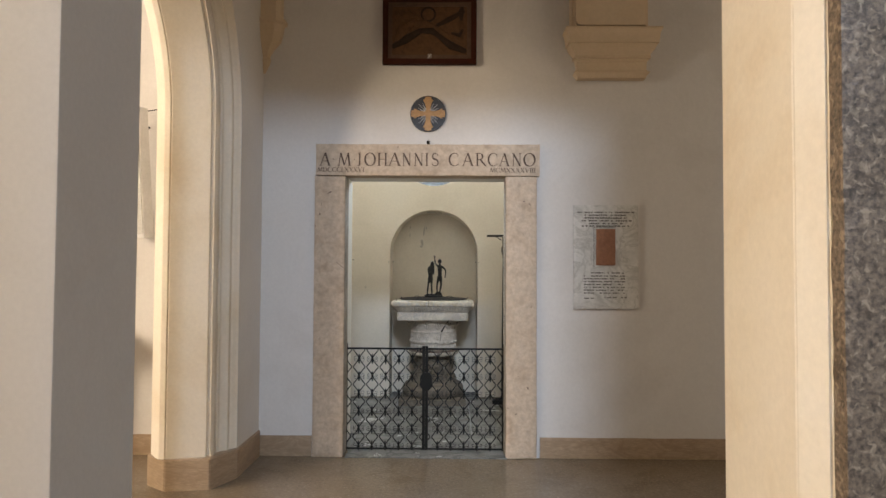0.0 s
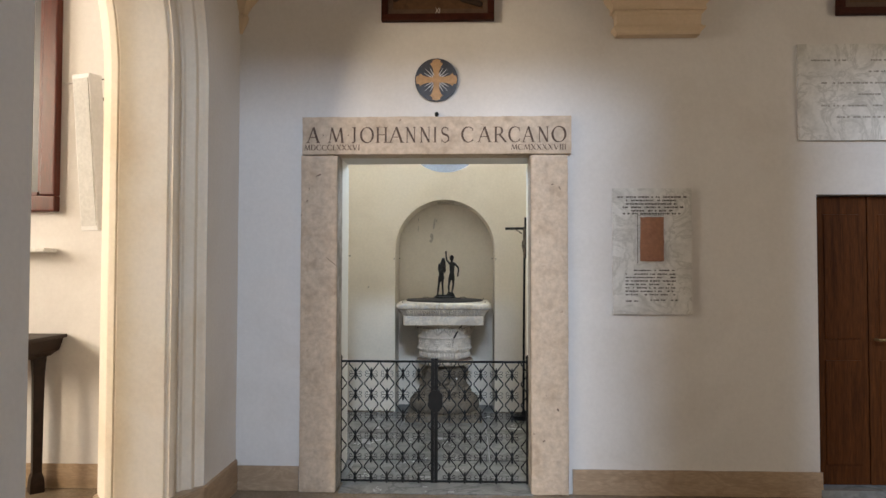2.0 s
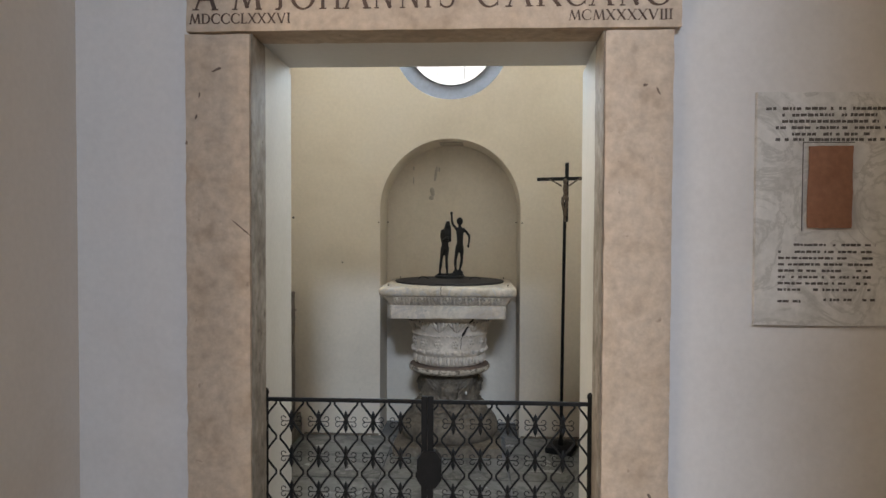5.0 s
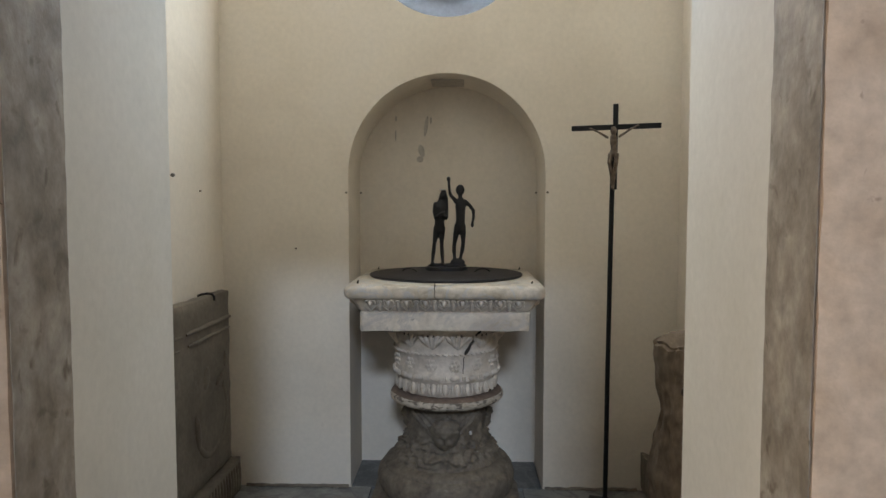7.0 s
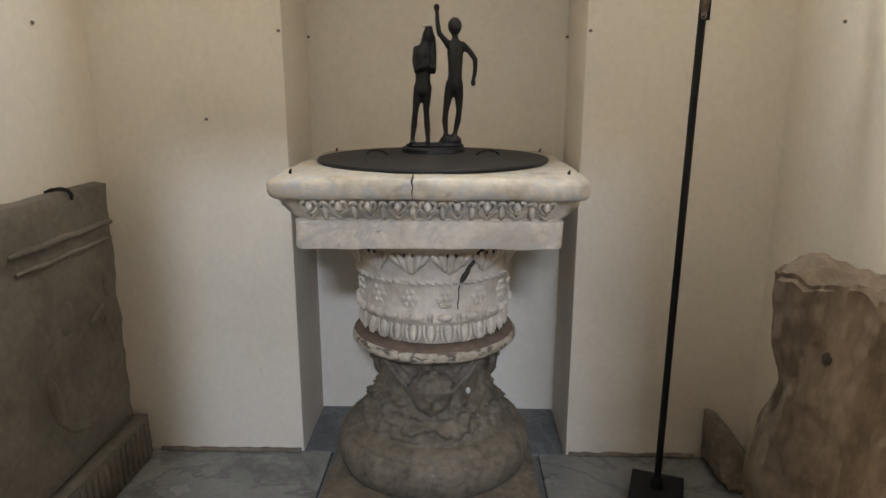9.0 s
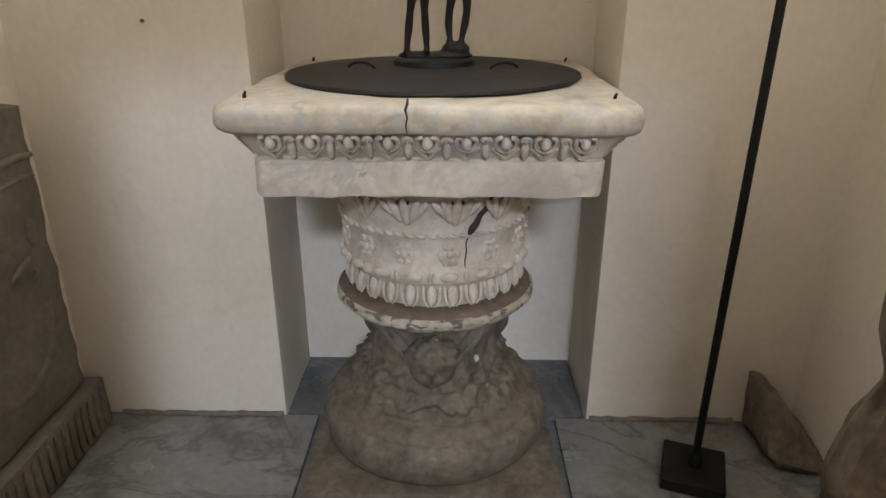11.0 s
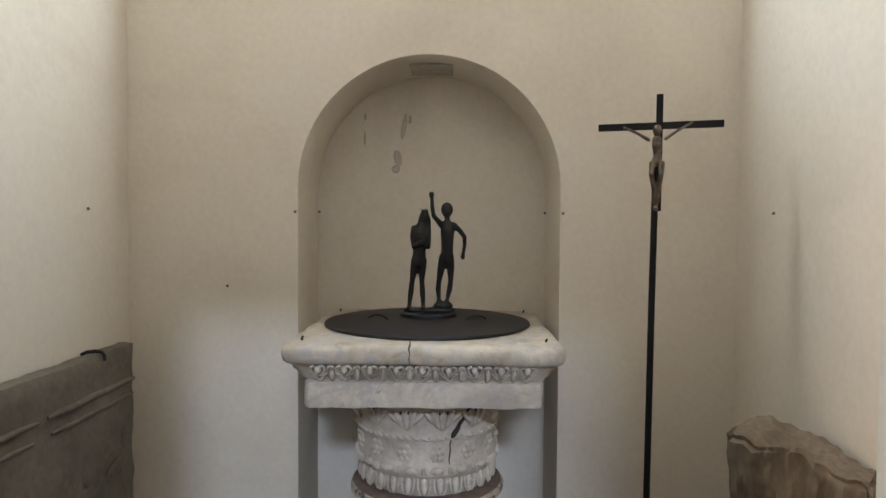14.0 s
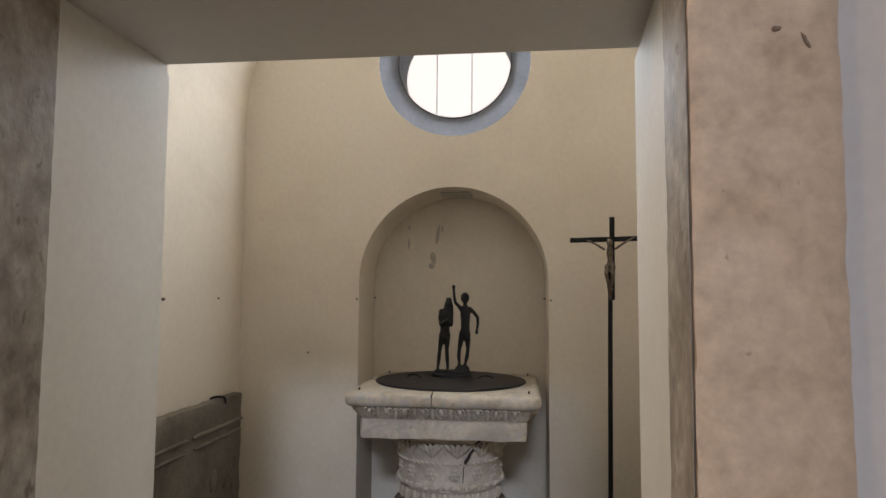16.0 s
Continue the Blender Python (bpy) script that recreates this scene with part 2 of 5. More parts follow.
M_CRACK = mat("dark_crack", [(0.03, 0.024, 0.02), (0.06, 0.048, 0.038)], 30, (0.85, 0.95), bump=0.3)
M_STAIN = mat("damp_stain_plaster", [(0.46, 0.40, 0.325), (0.56, 0.495, 0.41)], 30, (0.8, 0.95), bump=0.4, bscale=80)
M_LEAD = mat("dark_window_lead", [(0.10, 0.10, 0.105), (0.16, 0.16, 0.165)], 10, (0.5, 0.7), metal=0.3)

M_SKYGLOW = bpy.data.materials.new("bright_daylight")
M_SKYGLOW.use_nodes = True
_g = M_SKYGLOW.node_tree.nodes["Principled BSDF"]
_g.inputs["Emission Color"].default_value, _g.inputs["Emission Strength"].default_value = (0.86, 0.94, 1.0, 1), 2.0


# ---------------------------------------------------------------- building helpers
def add(name, bm, material, parent=None, label="", smooth=0.0):
    bmesh.ops.recalc_face_normals(bm, faces=bm.faces)
    me = bpy.data.meshes.new(name)
    if smooth:
        for f in bm.faces:
            f.smooth = True
        for e in bm.edges:
            e.smooth = len(e.link_faces) == 2 and e.calc_face_angle(0) < radians(smooth)
    bm.to_mesh(me)
    bm.free()
    me.materials.append(material)
    ob = new(name, me)
    if parent:
        ob.parent = parent
        ob.matrix_parent_inverse = Matrix.Translation(parent.matrix_world.translation).inverted() if parent.type == "EMPTY" else Matrix()
    if label:
        ob["label"] = label
    return ob


def thing(name, at, label, category, group="", kind=""):
    ob = new(name)
    ob.empty_display_size = 0.05
    ob.matrix_world = Matrix.Translation(at)
    return tagged(ob, label, category, group, kind)


def part(name, bm, material, parent, label="", smooth=0.0):
    """One mesh, in world places, under a thing (an Empty at its base) or under a part."""
    ob = add(name, bm, material, None, label, smooth)
    ob.parent = parent
    if parent.type == "EMPTY":
        ob.matrix_parent_inverse = Matrix.Translation(-parent.matrix_basis.translation)
    return ob


def structure(name, bm, material, label, category, smooth=0.0):
    return tagged(add(name, bm, material, None, "", smooth), label, category, kind="structure")


def boxes(*pairs, bevel=0.0, segments=2):
    bm = bmesh.new()
    for a, b in pairs:
        r = bmesh.ops.create_cube(bm, size=1)
        for v in r["verts"]:
            v.co = [a[i] if v.co[i] < 0 else b[i] for i in range(3)]
    if bevel:
        bmesh.ops.bevel(bm, geom=bm.edges[:], offset=bevel, segments=segments, affect="EDGES", profile=0.6)
    return bm


def turned(bm, m):
    bmesh.ops.transform(bm, matrix=m, verts=bm.verts)
    return bm


def rough_box(a, b, cell=0.04, amount=0.003, freq=9.0, rounding=0.006, shape=None):
    """A block of subdivided faces whose edges are worn and whose sides wander a little."""
    n = [max(1, round((b[i] - a[i]) / cell)) for i in range(3)]
    bm = bmesh.new()
    seen = {}

    def vert(i, j, k):
        if (i, j, k) not in seen:
            p = Vector(a[q] + (b[q] - a[q]) * c / n[q] for q, c in enumerate((i, j, k)))
            edge = sum(c in (0, n[q]) for q, c in enumerate((i, j, k)))
            mid = (Vector(a) + Vector(b)) / 2
            if edge >= 2:
                for q, c in enumerate((i, j, k)):
                    if c in (0, n[q]):
                        p[q] += (1 if c == 0 else -1) * rounding * (0.55 + 0.9 * abs(noise.noise(p * 14)))
            p += noise.noise_vector(p * freq) * amount + noise.noise_vector(p * freq * 3.1) * amount * 0.4
            seen[i, j, k] = bm.verts.new(shape(p) if shape else p)
        return seen[i, j, k]

    for q in range(3):
        u, w = [c for c in range(3) if c != q]
        for side in (0, n[q]):
            for iu in range(n[u]):
                for iw in range(n[w]):
                    idx = []
                    for du, dw in ((0, 0), (1, 0), (1, 1), (0, 1)):
                        c = [0, 0, 0]
                        c[q], c[u], c[w] = side, iu + du, iw + dw
                        idx.append(vert(*c))
                    bm.faces.new(idx)
    return bm


def prism(outline, z0, z1, axis=2, bm=None):
    """A flat outline pushed along an axis. The outline holds the two other coordinates in order."""
    bm = bm or bmesh.new()

    def at(p, h):
        c = list(p)
        c.insert(axis, h)
        return bm.verts.new(c)

    lo, hi = [at(p, z0) for p in outline], [at(p, z1) for p in outline]
    bm.faces.new(lo)
    bm.faces.new(hi)
    for i in range(len(lo)):
        j = (i + 1) % len(lo)
        bm.faces.new((lo[i], lo[j], hi[j], hi[i]))
    return bm


def loft(rings, closed=True, caps=True, bm=None):
    bm = bm or bmesh.new()
    rows = [[bm.verts.new(p) for p in r] for r in rings]
    n = len(rows[0])
    for r0, r1 in zip(rows, rows[1:]):
        for i in range(n if closed else n - 1):
            j = (i + 1) % n
            bm.faces.new((r0[i], r0[j], r1[j], r1[i]))
    if caps and closed:
        bm.faces.new(rows[0])
        bm.faces.new(rows[-1])
    return bm


def lathe(profile, centre, n=48, wobble=0.0, bm=None):
    cx, cy = centre
    rings = []
    for r, z in profile:
        ring = []
        for i in range(n):
            a = 2 * math.pi * i / n
            rr = r + (wobble * noise.noise((r * 8 * math.cos(a), r * 8 * math.sin(a), z * 30)) if wobble else 0)
            ring.append((cx + rr * math.cos(a), cy + rr * math.sin(a), z))
        rings.append(ring)
    return loft(rings, bm=bm)


def rounded_square(cx, cy, h, r, z, n=6):
    pts = []
    for sx, sy, a0 in ((1, 1, 0), (-1, 1, 90), (-1, -1, 180), (1, -1, 270)):
        for k in range(n + 1):
            a = radians(a0 + 90 * k / n)
            pts.append((cx + sx * (h - r) + r * math.cos(a), cy + sy * (h - r) + r * math.sin(a), z))
    return pts


def tube(points, radii, n=8, bm=None, caps=True):
    pts = [Vector(p) for p in points]
    radii = radii if isinstance(radii, (list, tuple)) else [radii] * len(pts)
    rings, side = [], None
    for i, p in enumerate(pts):
        d = (pts[min(i + 1, len(pts) - 1)] - pts[max(i - 1, 0)]).normalized()
        ref = side if side else (Vector((0, 1, 0)) if abs(d.y) < 0.9 else Vector((1, 0, 0)))
        u = (ref - d * ref.dot(d)).normalized()
        side = u
        w = d.cross(u)
        rings.append([p + (u * math.cos(2 * math.pi * k / n) + w * math.sin(2 * math.pi * k / n)) * radii[i] for k in range(n)])
    return loft(rings, caps=caps, bm=bm)


def blob(centre, size, bm=None, rot=None, u=10, v=7):
    bm = bm or bmesh.new()
    r = bmesh.ops.create_uvsphere(bm, u_segments=u, v_segments=v, radius=1)
    m = Matrix.Translation(centre) @ (rot or Matrix()) @ Matrix.Diagonal((*size, 1))
    bmesh.ops.transform(bm, matrix=m, verts=r["verts"])
    return bm


def ring_bm(centre, normal_axis, R, r, n=24, k=8, arc=(0, 360), bm=None):
    """A round bar bent round an axis through the centre; a whole ring closes on itself."""
    full = arc[1] - arc[0] >= 360
    pts = []
    for i in range(n + (0 if full else 1)):
        a = radians(arc[0] + (arc[1] - arc[0]) * i / n)
        p = [R * math.cos(a), R * math.sin(a)]
        p.insert(normal_axis, 0)
        pts.append(Vector(centre) + Vector(p))
    if full:
        pts += [pts[0], pts[1]]
    return tube(pts, r, k, bm=bm, caps=not full)


def same_mesh(source, name, m, parent):
    """A further piece on the mesh of another one, at the pose m in the world."""
    ob = new(name, source.data)
    ob.parent = parent
    base = Matrix.Translation(-parent.matrix_basis.translation) if parent.type == "EMPTY" else Matrix()
    ob.matrix_parent_inverse = base
    ob.matrix_basis = m
    return ob


def lettering(name, body, width, height, at, material, parent, depth=0.002, label=""):
    """Words in the built-in font as a mesh that faces -y, its lower left corner at the given place."""
    cu = bpy.data.curves.new(name, "FONT")
    cu.body, cu.size, cu.extrude, cu.resolution_u = body, 1.0, 0.02, 3
    tmp = new(name + "_outline", cu)
    me = bpy.data.meshes.new_from_object(tmp.evaluated_get(bpy.context.evaluated_depsgraph_get()))
    bpy.data.objects.remove(tmp)
    xs, ys = [v.co.x for v in me.vertices], [v.co.y for v in me.vertices]
    x0, y0, w, h = min(xs), min(ys), max(xs) - min(xs), max(ys) - min(ys)
    for v in me.vertices:
        x, y, z = v.co
        v.co = (at[0] + (x - x0) / w * width, at[1] - (z + 0.02) / 0.04 * depth, at[2] + (y - y0) / h * height)
    me.materials.append(material)
    me.name = name
    ob = new(name, me)
    ob.parent = parent
    ob.matrix_parent_inverse = Matrix.Translation(-parent.matrix_basis.translation) if parent.type == "EMPTY" else Matrix()
    if label:
        ob["label"] = label
    return ob


# ---------------------------------------------------------------- the church: floor, walls, ceilings
FACE = 5.03      # face of the wall with the doorway
BACK = 5.66      # its face towards the chapel
FAR = 7.197      # the chapel's back wall
CH = 1.10        # half the chapel's width

structure("floor", boxes(((-7, -9, -0.2), (7, 5.2, 0))), M_FLOOR, "brown polished stone church floor", "floor")

wall = boxes(((-4.2, FACE, 0), (-1.2, BACK, 4.8)), ((3.25, FACE, 0), (7.1, BACK, 4.8)), ((2.332, FACE, 1.838), (3.25, BACK, 4.8)))
prism([(-1.2, FACE), (-0.638, FACE), (-0.638, 5.155), (-0.666, BACK), (-1.2, BACK)], 0, 4.8, bm=wall)
prism([(0.625, FACE), (2.332, FACE), (2.332, BACK), (0.642, BACK), (0.612, 5.155)], 0, 4.8, bm=wall)
structure("wall_north", wall, M_PLASTER, "white plastered wall with a marble doorway", "wall")
head = bmesh.new()
hv = [head.verts.new(p) for p in ((-0.638, FACE, 2.10), (0.625, FACE, 2.10), (0.642, BACK, 2.132), (-0.666, BACK, 2.132),
                                  (-0.638, FACE, 4.8), (0.625, FACE, 4.8), (0.642, BACK, 4.8), (-0.666, BACK, 4.8))]
for f in ((0, 1, 2, 3), (4, 5, 6, 7), (0, 1, 5, 4), (1, 2, 6, 5), (2, 3, 7, 6), (3, 0, 4, 7)):
    head.faces.new([hv[i] for i in f])
structure("wall_over_doorway", head, M_PLASTER, "white plastered wall over the doorway", "wall")

# thin coats of lighter plaster on the sides of the passage
for s, x0, x1, t in ((-1, -0.638, -0.666, 0.006), (1, 0.612, 0.642, 0.02)):
    lining = prism([(x0, 5.16), (x1, BACK + 0.004), (x1 - s * t, BACK + 0.004), (x0 - s * t, 5.16)], 0.014, 2.10)
    structure("passage_lining", lining, M_REVEAL, "pale plastered side of the doorway passage", "wall")

# nave behind, closed all round: an unseen shell added to hold the light
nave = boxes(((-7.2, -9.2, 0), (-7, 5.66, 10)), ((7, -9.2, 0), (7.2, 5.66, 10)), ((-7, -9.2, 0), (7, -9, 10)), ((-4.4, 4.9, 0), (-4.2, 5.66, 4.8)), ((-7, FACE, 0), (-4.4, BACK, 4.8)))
structure("nave_wall", nave, M_NAVE, "unseen plain walls added to close the nave", "wall")
# added out of view: SCREEN sets where it cuts the rear light
structure("nave_cross_wall", boxes(((-7, -2.25, 0), (SCREEN, -2.05, 10))), M_NAVE, "unseen added wall that keeps the rear light off the west pier", "wall")
# second box is an added drop wall shading the doorway wall's upper part
structure("nave_ceiling", boxes(((-7.2, -9.2, 10), (7.2, 1.4, 10.2)), ((-7.2, 1.4, 4.08), (7.2, 1.6, 10.2))), M_NAVE, "unseen nave ceiling with an added drop wall that cuts the rear light", "ceiling")
structure("aisle_ceiling", boxes(((-7.2, 1.6, 4.8), (7.2, 5.7, 5.0))), M_NAVE, "unseen plain ceiling added over the aisle", "ceiling")


def nave_window(at, axis, w, h):
    """A plain window frame with a bar cross, unseen, added against a nave wall around a lamp."""
    t = thing("window", (at[0], at[1], at[2] - h / 2), "unseen tall plain nave window with pale frame, added around a lamp", "window", kind="structure")
    for s in (-1, 1):
        for long_side in (True, False):
            a, b = [0, 0, 0], [0, 0, 0]
            along = 1 - axis
            if long_side:
                a[along], b[along] = s * w / 2 - 0.05, s * w / 2 + 0.05
                a[2], b[2] = -h / 2 - 0.05, h / 2 + 0.05
            else:
                a[along], b[along] = -w / 2 + 0.05, w / 2 - 0.05
                a[2], b[2] = s * h / 2 - 0.05, s * h / 2 + 0.05
            a[axis], b[axis] = -0.06, 0.06
            part("window_frame", boxes((tuple(at[i] + a[i] for i in range(3)), tuple(at[i] + b[i] for i in range(3)))), M_PALE, t)


nave_window((0.85, -8.95, 8.3), 1, 3.1, 1.8)
nave_window((-6.95, 2.9, 2.7), 0, 2.5, 2.5)
nave_window((-6.95, -0.5, 3.6), 0, 1.4, 2.7)
nave_window((6.95, 1.4, 3.3), 0, 1.5, 1.9)

# side wall with the moulded arch
AY, AR, AZ = 3.21, 1.10, 2.38
SECTION = [(-1.245, 0.22), (-1.258, 0.215), (-1.266, 0.205), (-1.288, 0.192), (-1.288, 0.172), (-1.29, 0.158), (-1.318, 0.150), (-1.334, 0.135), (-1.340, 0.112),
           (-1.374, 0.106), (-1.374, 0.090), (-1.343, 0.084), (-1.337, 0.062), (-1.339, 0.036), (-1.347, 0.014), (-1.362, 0.024), (-1.370, 0.024), (-1.374, 0.004),
           (-1.60, -0.052), (-1.607, -0.044), (-1.614, -0.052), (-1.65, -0.046), (-1.69, -0.01), (-1.75, 0.065), (-1.75, 0.22)]


def along_arch(e, s):
    """The place across the opening, e from its edge, s along: below 0 on the jamb, above it an angle."""
    if s <= 0:
        return AY + AR + e, AZ + s
    return AY + (AR + e) * math.cos(s), AZ + (AR + e) * math.sin(s)


steps = [-2.19, -1.5, -0.8, -0.3] + [radians(a) for a in range(0, 103, 3)]
arch = bmesh.new()
rows = [[arch.verts.new((x, *along_arch(e, s))) for x, e in SECTION] for s in steps]
for r0, r1 in zip(rows, rows[1:]):
    for i in range(len(SECTION) - 1):
        arch.faces.new((r0[i], r0[i + 1], r1[i + 1], r1[i]))
structure("arch_moulding", arch, M_CREAM, "cream moulded plaster arch with roll mouldings", "arch", smooth=32)
side = bmesh.new()
edge = [along_arch(0.22, s) for s in steps]
for x in (-1.245, -1.75):
    for (y0, z0), (y1, z1) in zip(edge[:5], edge[1:5]):
        side.faces.new([side.verts.new((x, *p)) for p in ((y0, z0), (y1, z1), (FACE, z1), (FACE, z0))])
    side.faces.new([side.verts.new((x, *p)) for p in ((AY + AR + 0.22, AZ), (FACE, AZ), (FACE, 4.8), (AY + AR + 0.22, 4.8))])
    for (y0, z0), (y1, z1) in zip(edge[4:], edge[5:]):
        side.faces.new([side.verts.new((x, *p)) for p in ((y0, z0), (y1, z1), (y1, 4.8), (y0, 4.8))])
structure("wall_west", side, M_PLASTER, "plastered side wall above and beside the arch", "wall")
base = prism([(-1.232, FACE), (-1.232, 4.505), (-1.328, 4.272), (-1.60, 4.232), (-1.765, 4.355), (-1.765, FACE)], 0, 0.192)
bmesh.ops.bevel(base, geom=[e for e in base.edges if abs(e.verts[0].co.z - e.verts[1].co.z) > 0.1 or e.verts[0].co.z > 0.1], offset=0.006, segments=2, affect="EDGES")
structure("arch_base", base, M_SKIRT, "tan marble base of the arch pier", "skirting")

# near piers
pier = boxes(((-1.9, 2.40, 0), (-1.198, 2.992, 4.8)), bevel=0.004)
structure("pier_west", pier, M_PLASTER, "plain plastered church pier", "pier")
# unseen end lengthened to x 2.2 to block a band of rear light
pier = prism([(1.078, 2.31), (1.078, 1.86), (1.108, 1.756), (2.2, 1.756), (2.2, 2.31)], 0, 4.8)
bmesh.ops.bevel(pier, geom=[e for e in pier.edges if abs(e.verts[0].co.z - e.verts[1].co.z) > 1], offset=0.006, segments=2, affect="EDGES")
structure("pier_east", pier, M_CREAM, "cream plastered church pier", "pier")
structure("granite_pilaster", rough_box((1.104, 1.69, 0), (1.62, 1.752, 4.5), 0.06, 0.002, 8, 0.006), M_GRANITE, "speckled grey granite pilaster shaft", "pilaster", smooth=40)

# skirting of the doorway wall
for x0, x1 in ((-1.232, -0.846), (0.838, 2.345), (-4.2, -1.765)):
    structure("baseboard", rough_box((x0, FACE - 0.014, 0), (x1, FACE - 0.001, 0.156), 0.05, 0.0012, 6, 0.003), M_SKIRT, "tan marble skirting along the wall", "skirting", smooth=40)

# ---------------------------------------------------------------- chapel shell
OC = (-0.006, 2.685, 0.388)     # the round window in the wall
NI = (-0.482, 0.466, 1.563)     # the niche: left, right, springing height
niche_r, niche_x = (NI[1] - NI[0]) / 2, (NI[1] + NI[0]) / 2
outline = [(NI[0], 0.0), (NI[0], 0.75)] + [(niche_x - niche_r * math.cos(radians(a)), NI[2] + niche_r * math.sin(radians(a))) for a in range(0, 181, 6)] + [(NI[1], 0.75), (NI[1], 0.0)]
back = bmesh.new()
outer = [back.verts.new((x, FAR, z)) for x, z in [(NI[0], 0), (-1.4, 0), (-1.4, 3.7), (1.4, 3.7), (1.4, 0), (NI[1], 0)]]
hole = [back.verts.new((x, FAR, z)) for x, z in outline[1:-1]]
loop = outer + hole[::-1]
circle = [back.verts.new((OC[0] + OC[2] * math.cos(2 * math.pi * i / 48), FAR, OC[1] + OC[2] * math.sin(2 * math.pi * i / 48))) for i in range(48)]
edges = [back.edges.new((loop[i], loop[(i + 1) % len(loop)])) for i in range(len(loop))]
edges += [back.edges.new((circle[i], circle[(i + 1) % 48])) for i in range(48)]
bmesh.ops.triangle_fill(back, use_beauty=True, edges=edges)
for f in back.faces:
    f.normal_update()
structure("chapel_wall_back", back, M_CHAPEL, "cream plastered chapel wall with an arched niche", "wall")
nich = bmesh.new()
soft = [(0.0, 0.0), (0.012, 0.004), (0.345, 0.002)]
rows = []
for dy, inset in soft:
    rows.append([nich.verts.new((x + (inset if x < niche_x else -inset), FAR + dy, z - (inset if z > NI[2] else 0))) for x, z in outline])
for r0, r1 in zip(rows, rows[1:]):
    for i in range(len(outline) - 1):
        nich.faces.new((r0[i], r0[i + 1], r1[i + 1], r1[i]))
nich.faces.new(rows[-1])
structure("niche_lining", nich, M_CHAPEL, "cream plastered lining of the arched niche", "niche", smooth=40)
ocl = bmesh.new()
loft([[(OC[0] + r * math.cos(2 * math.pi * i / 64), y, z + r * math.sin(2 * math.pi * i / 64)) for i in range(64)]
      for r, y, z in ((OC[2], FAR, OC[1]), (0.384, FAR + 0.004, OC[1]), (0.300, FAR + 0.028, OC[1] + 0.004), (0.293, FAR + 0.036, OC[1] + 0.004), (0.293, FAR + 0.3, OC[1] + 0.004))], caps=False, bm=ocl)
structure("oculus_splay", ocl, M_SPLAY, "splayed surround of the round window, its bluish shade put into the colour", "window", smooth=50)
OZ = OC[1] + 0.004
win = thing("window_1", (OC[0], FAR + 0.2, OZ - 0.3), "round chapel window with leaded panes, bright daylight outside", "window", kind="structure")
part("window_frame", ring_bm((OC[0], FAR + 0.032, OZ), 1, 0.291, 0.0035, 48, 8), M_LEAD, win, smooth=60)
for k in (-1, 1):
    hw = math.sqrt(0.285 ** 2 - 0.09 ** 2)
    part("glazing_bar", boxes(((OC[0] + k * 0.09 - 0.002, FAR + 0.024, OZ - hw), (OC[0] + k * 0.09 + 0.002, FAR + 0.029, OZ + hw))), M_LEAD, win)
tagged(add("backdrop", lathe([(0.01, 0), (1.6, 0.0005)], (0, 0), 32), M_SKYGLOW), "bright overcast daylight outside the round window", "backdrop", kind="structure").matrix_world = pose(OC[0], FAR + 0.65, OZ + 0.4, 90, 0, 0)

sidew = boxes(((-1.4, BACK, 0), (-CH, 7.6, 2.5)), ((CH, BACK, 0), (1.4, 7.6, 2.5)), ((-1.4, 7.62, 0), (1.4, 7.8, 2.2)))
structure("chapel_wall_side", sidew, M_CHAPEL, "cream plastered chapel side walls", "wall")
vault = bmesh.new()
prof = [(1.4, 2.42), (CH, 2.42)] + [(CH * math.cos(radians(a)), 2.42 + CH * 0.95 * math.sin(radians(a))) for a in range(6, 180, 6)] + [(-CH, 2.42), (-1.4, 2.42), (-1.4, 3.75), (1.4, 3.75)]
prism(prof, BACK - 0.3, 7.7, axis=1, bm=vault)
structure("chapel_ceiling", vault, M_CHAPEL, "plastered barrel vault of the chapel", "ceiling", smooth=20)
structure("chapel_subfloor", boxes(((-1.4, 5.2, -0.2), (1.4, 7.7, 0.004))), M_DARKSLAB, "dark bedding under the chapel floor slabs", "floor")
structure("threshold", rough_box((-0.60, 4.985, 0.0), (0.60, 5.67, 0.0125), 0.05, 0.0012, 7, 0.004), M_GREYSLAB, "worn grey marble threshold of the doorway", "threshold", smooth=40)

# ---------------------------------------------------------------- marble doorway
frame_t = thing("door_frame", (0, 5.0, 0), "pinkish beige marble door frame with carved dark letters", "door frame", kind="structure")


def nick(p):
    """Shallow chips along the front arrises."""
    k = noise.noise(p * 6.0)
    if k > 0.35 and p.y < 5.01:
        p = p + Vector((0, (k - 0.35) * 0.02, 0))
    return p


part("jamb", rough_box((-0.845, 4.997, 0), (-0.6125, 5.158, 2.087), 0.022, 0.0014, 9, 0.006, nick), M_DOORMARBLE, frame_t, smooth=40)
part("jamb", rough_box((0.585, 4.997, 0), (0.818, 5.158, 2.087), 0.022, 0.0014, 9, 0.006, nick), M_DOORMARBLE, frame_t, smooth=40)
for x0, x1 in ((-0.6135, -0.6095), (0.582, 0.5865)):
    part("worn_inner_face", rough_box((x0, 5.002, 0.014), (x1, 5.157, 2.087), 0.02, 0.0014, 14, 0.002), M_JAMBSIDE, frame_t, "flaking grey paint on the inner side of the marble", smooth=40)
lintel = part("lintel", rough_box((-0.838, 4.995, 2.0885), (0.84, 5.158, 2.328), 0.025, 0.0015, 9, 0.004), M_DOORMARBLE, frame_t, smooth=40)
FY = 4.9935


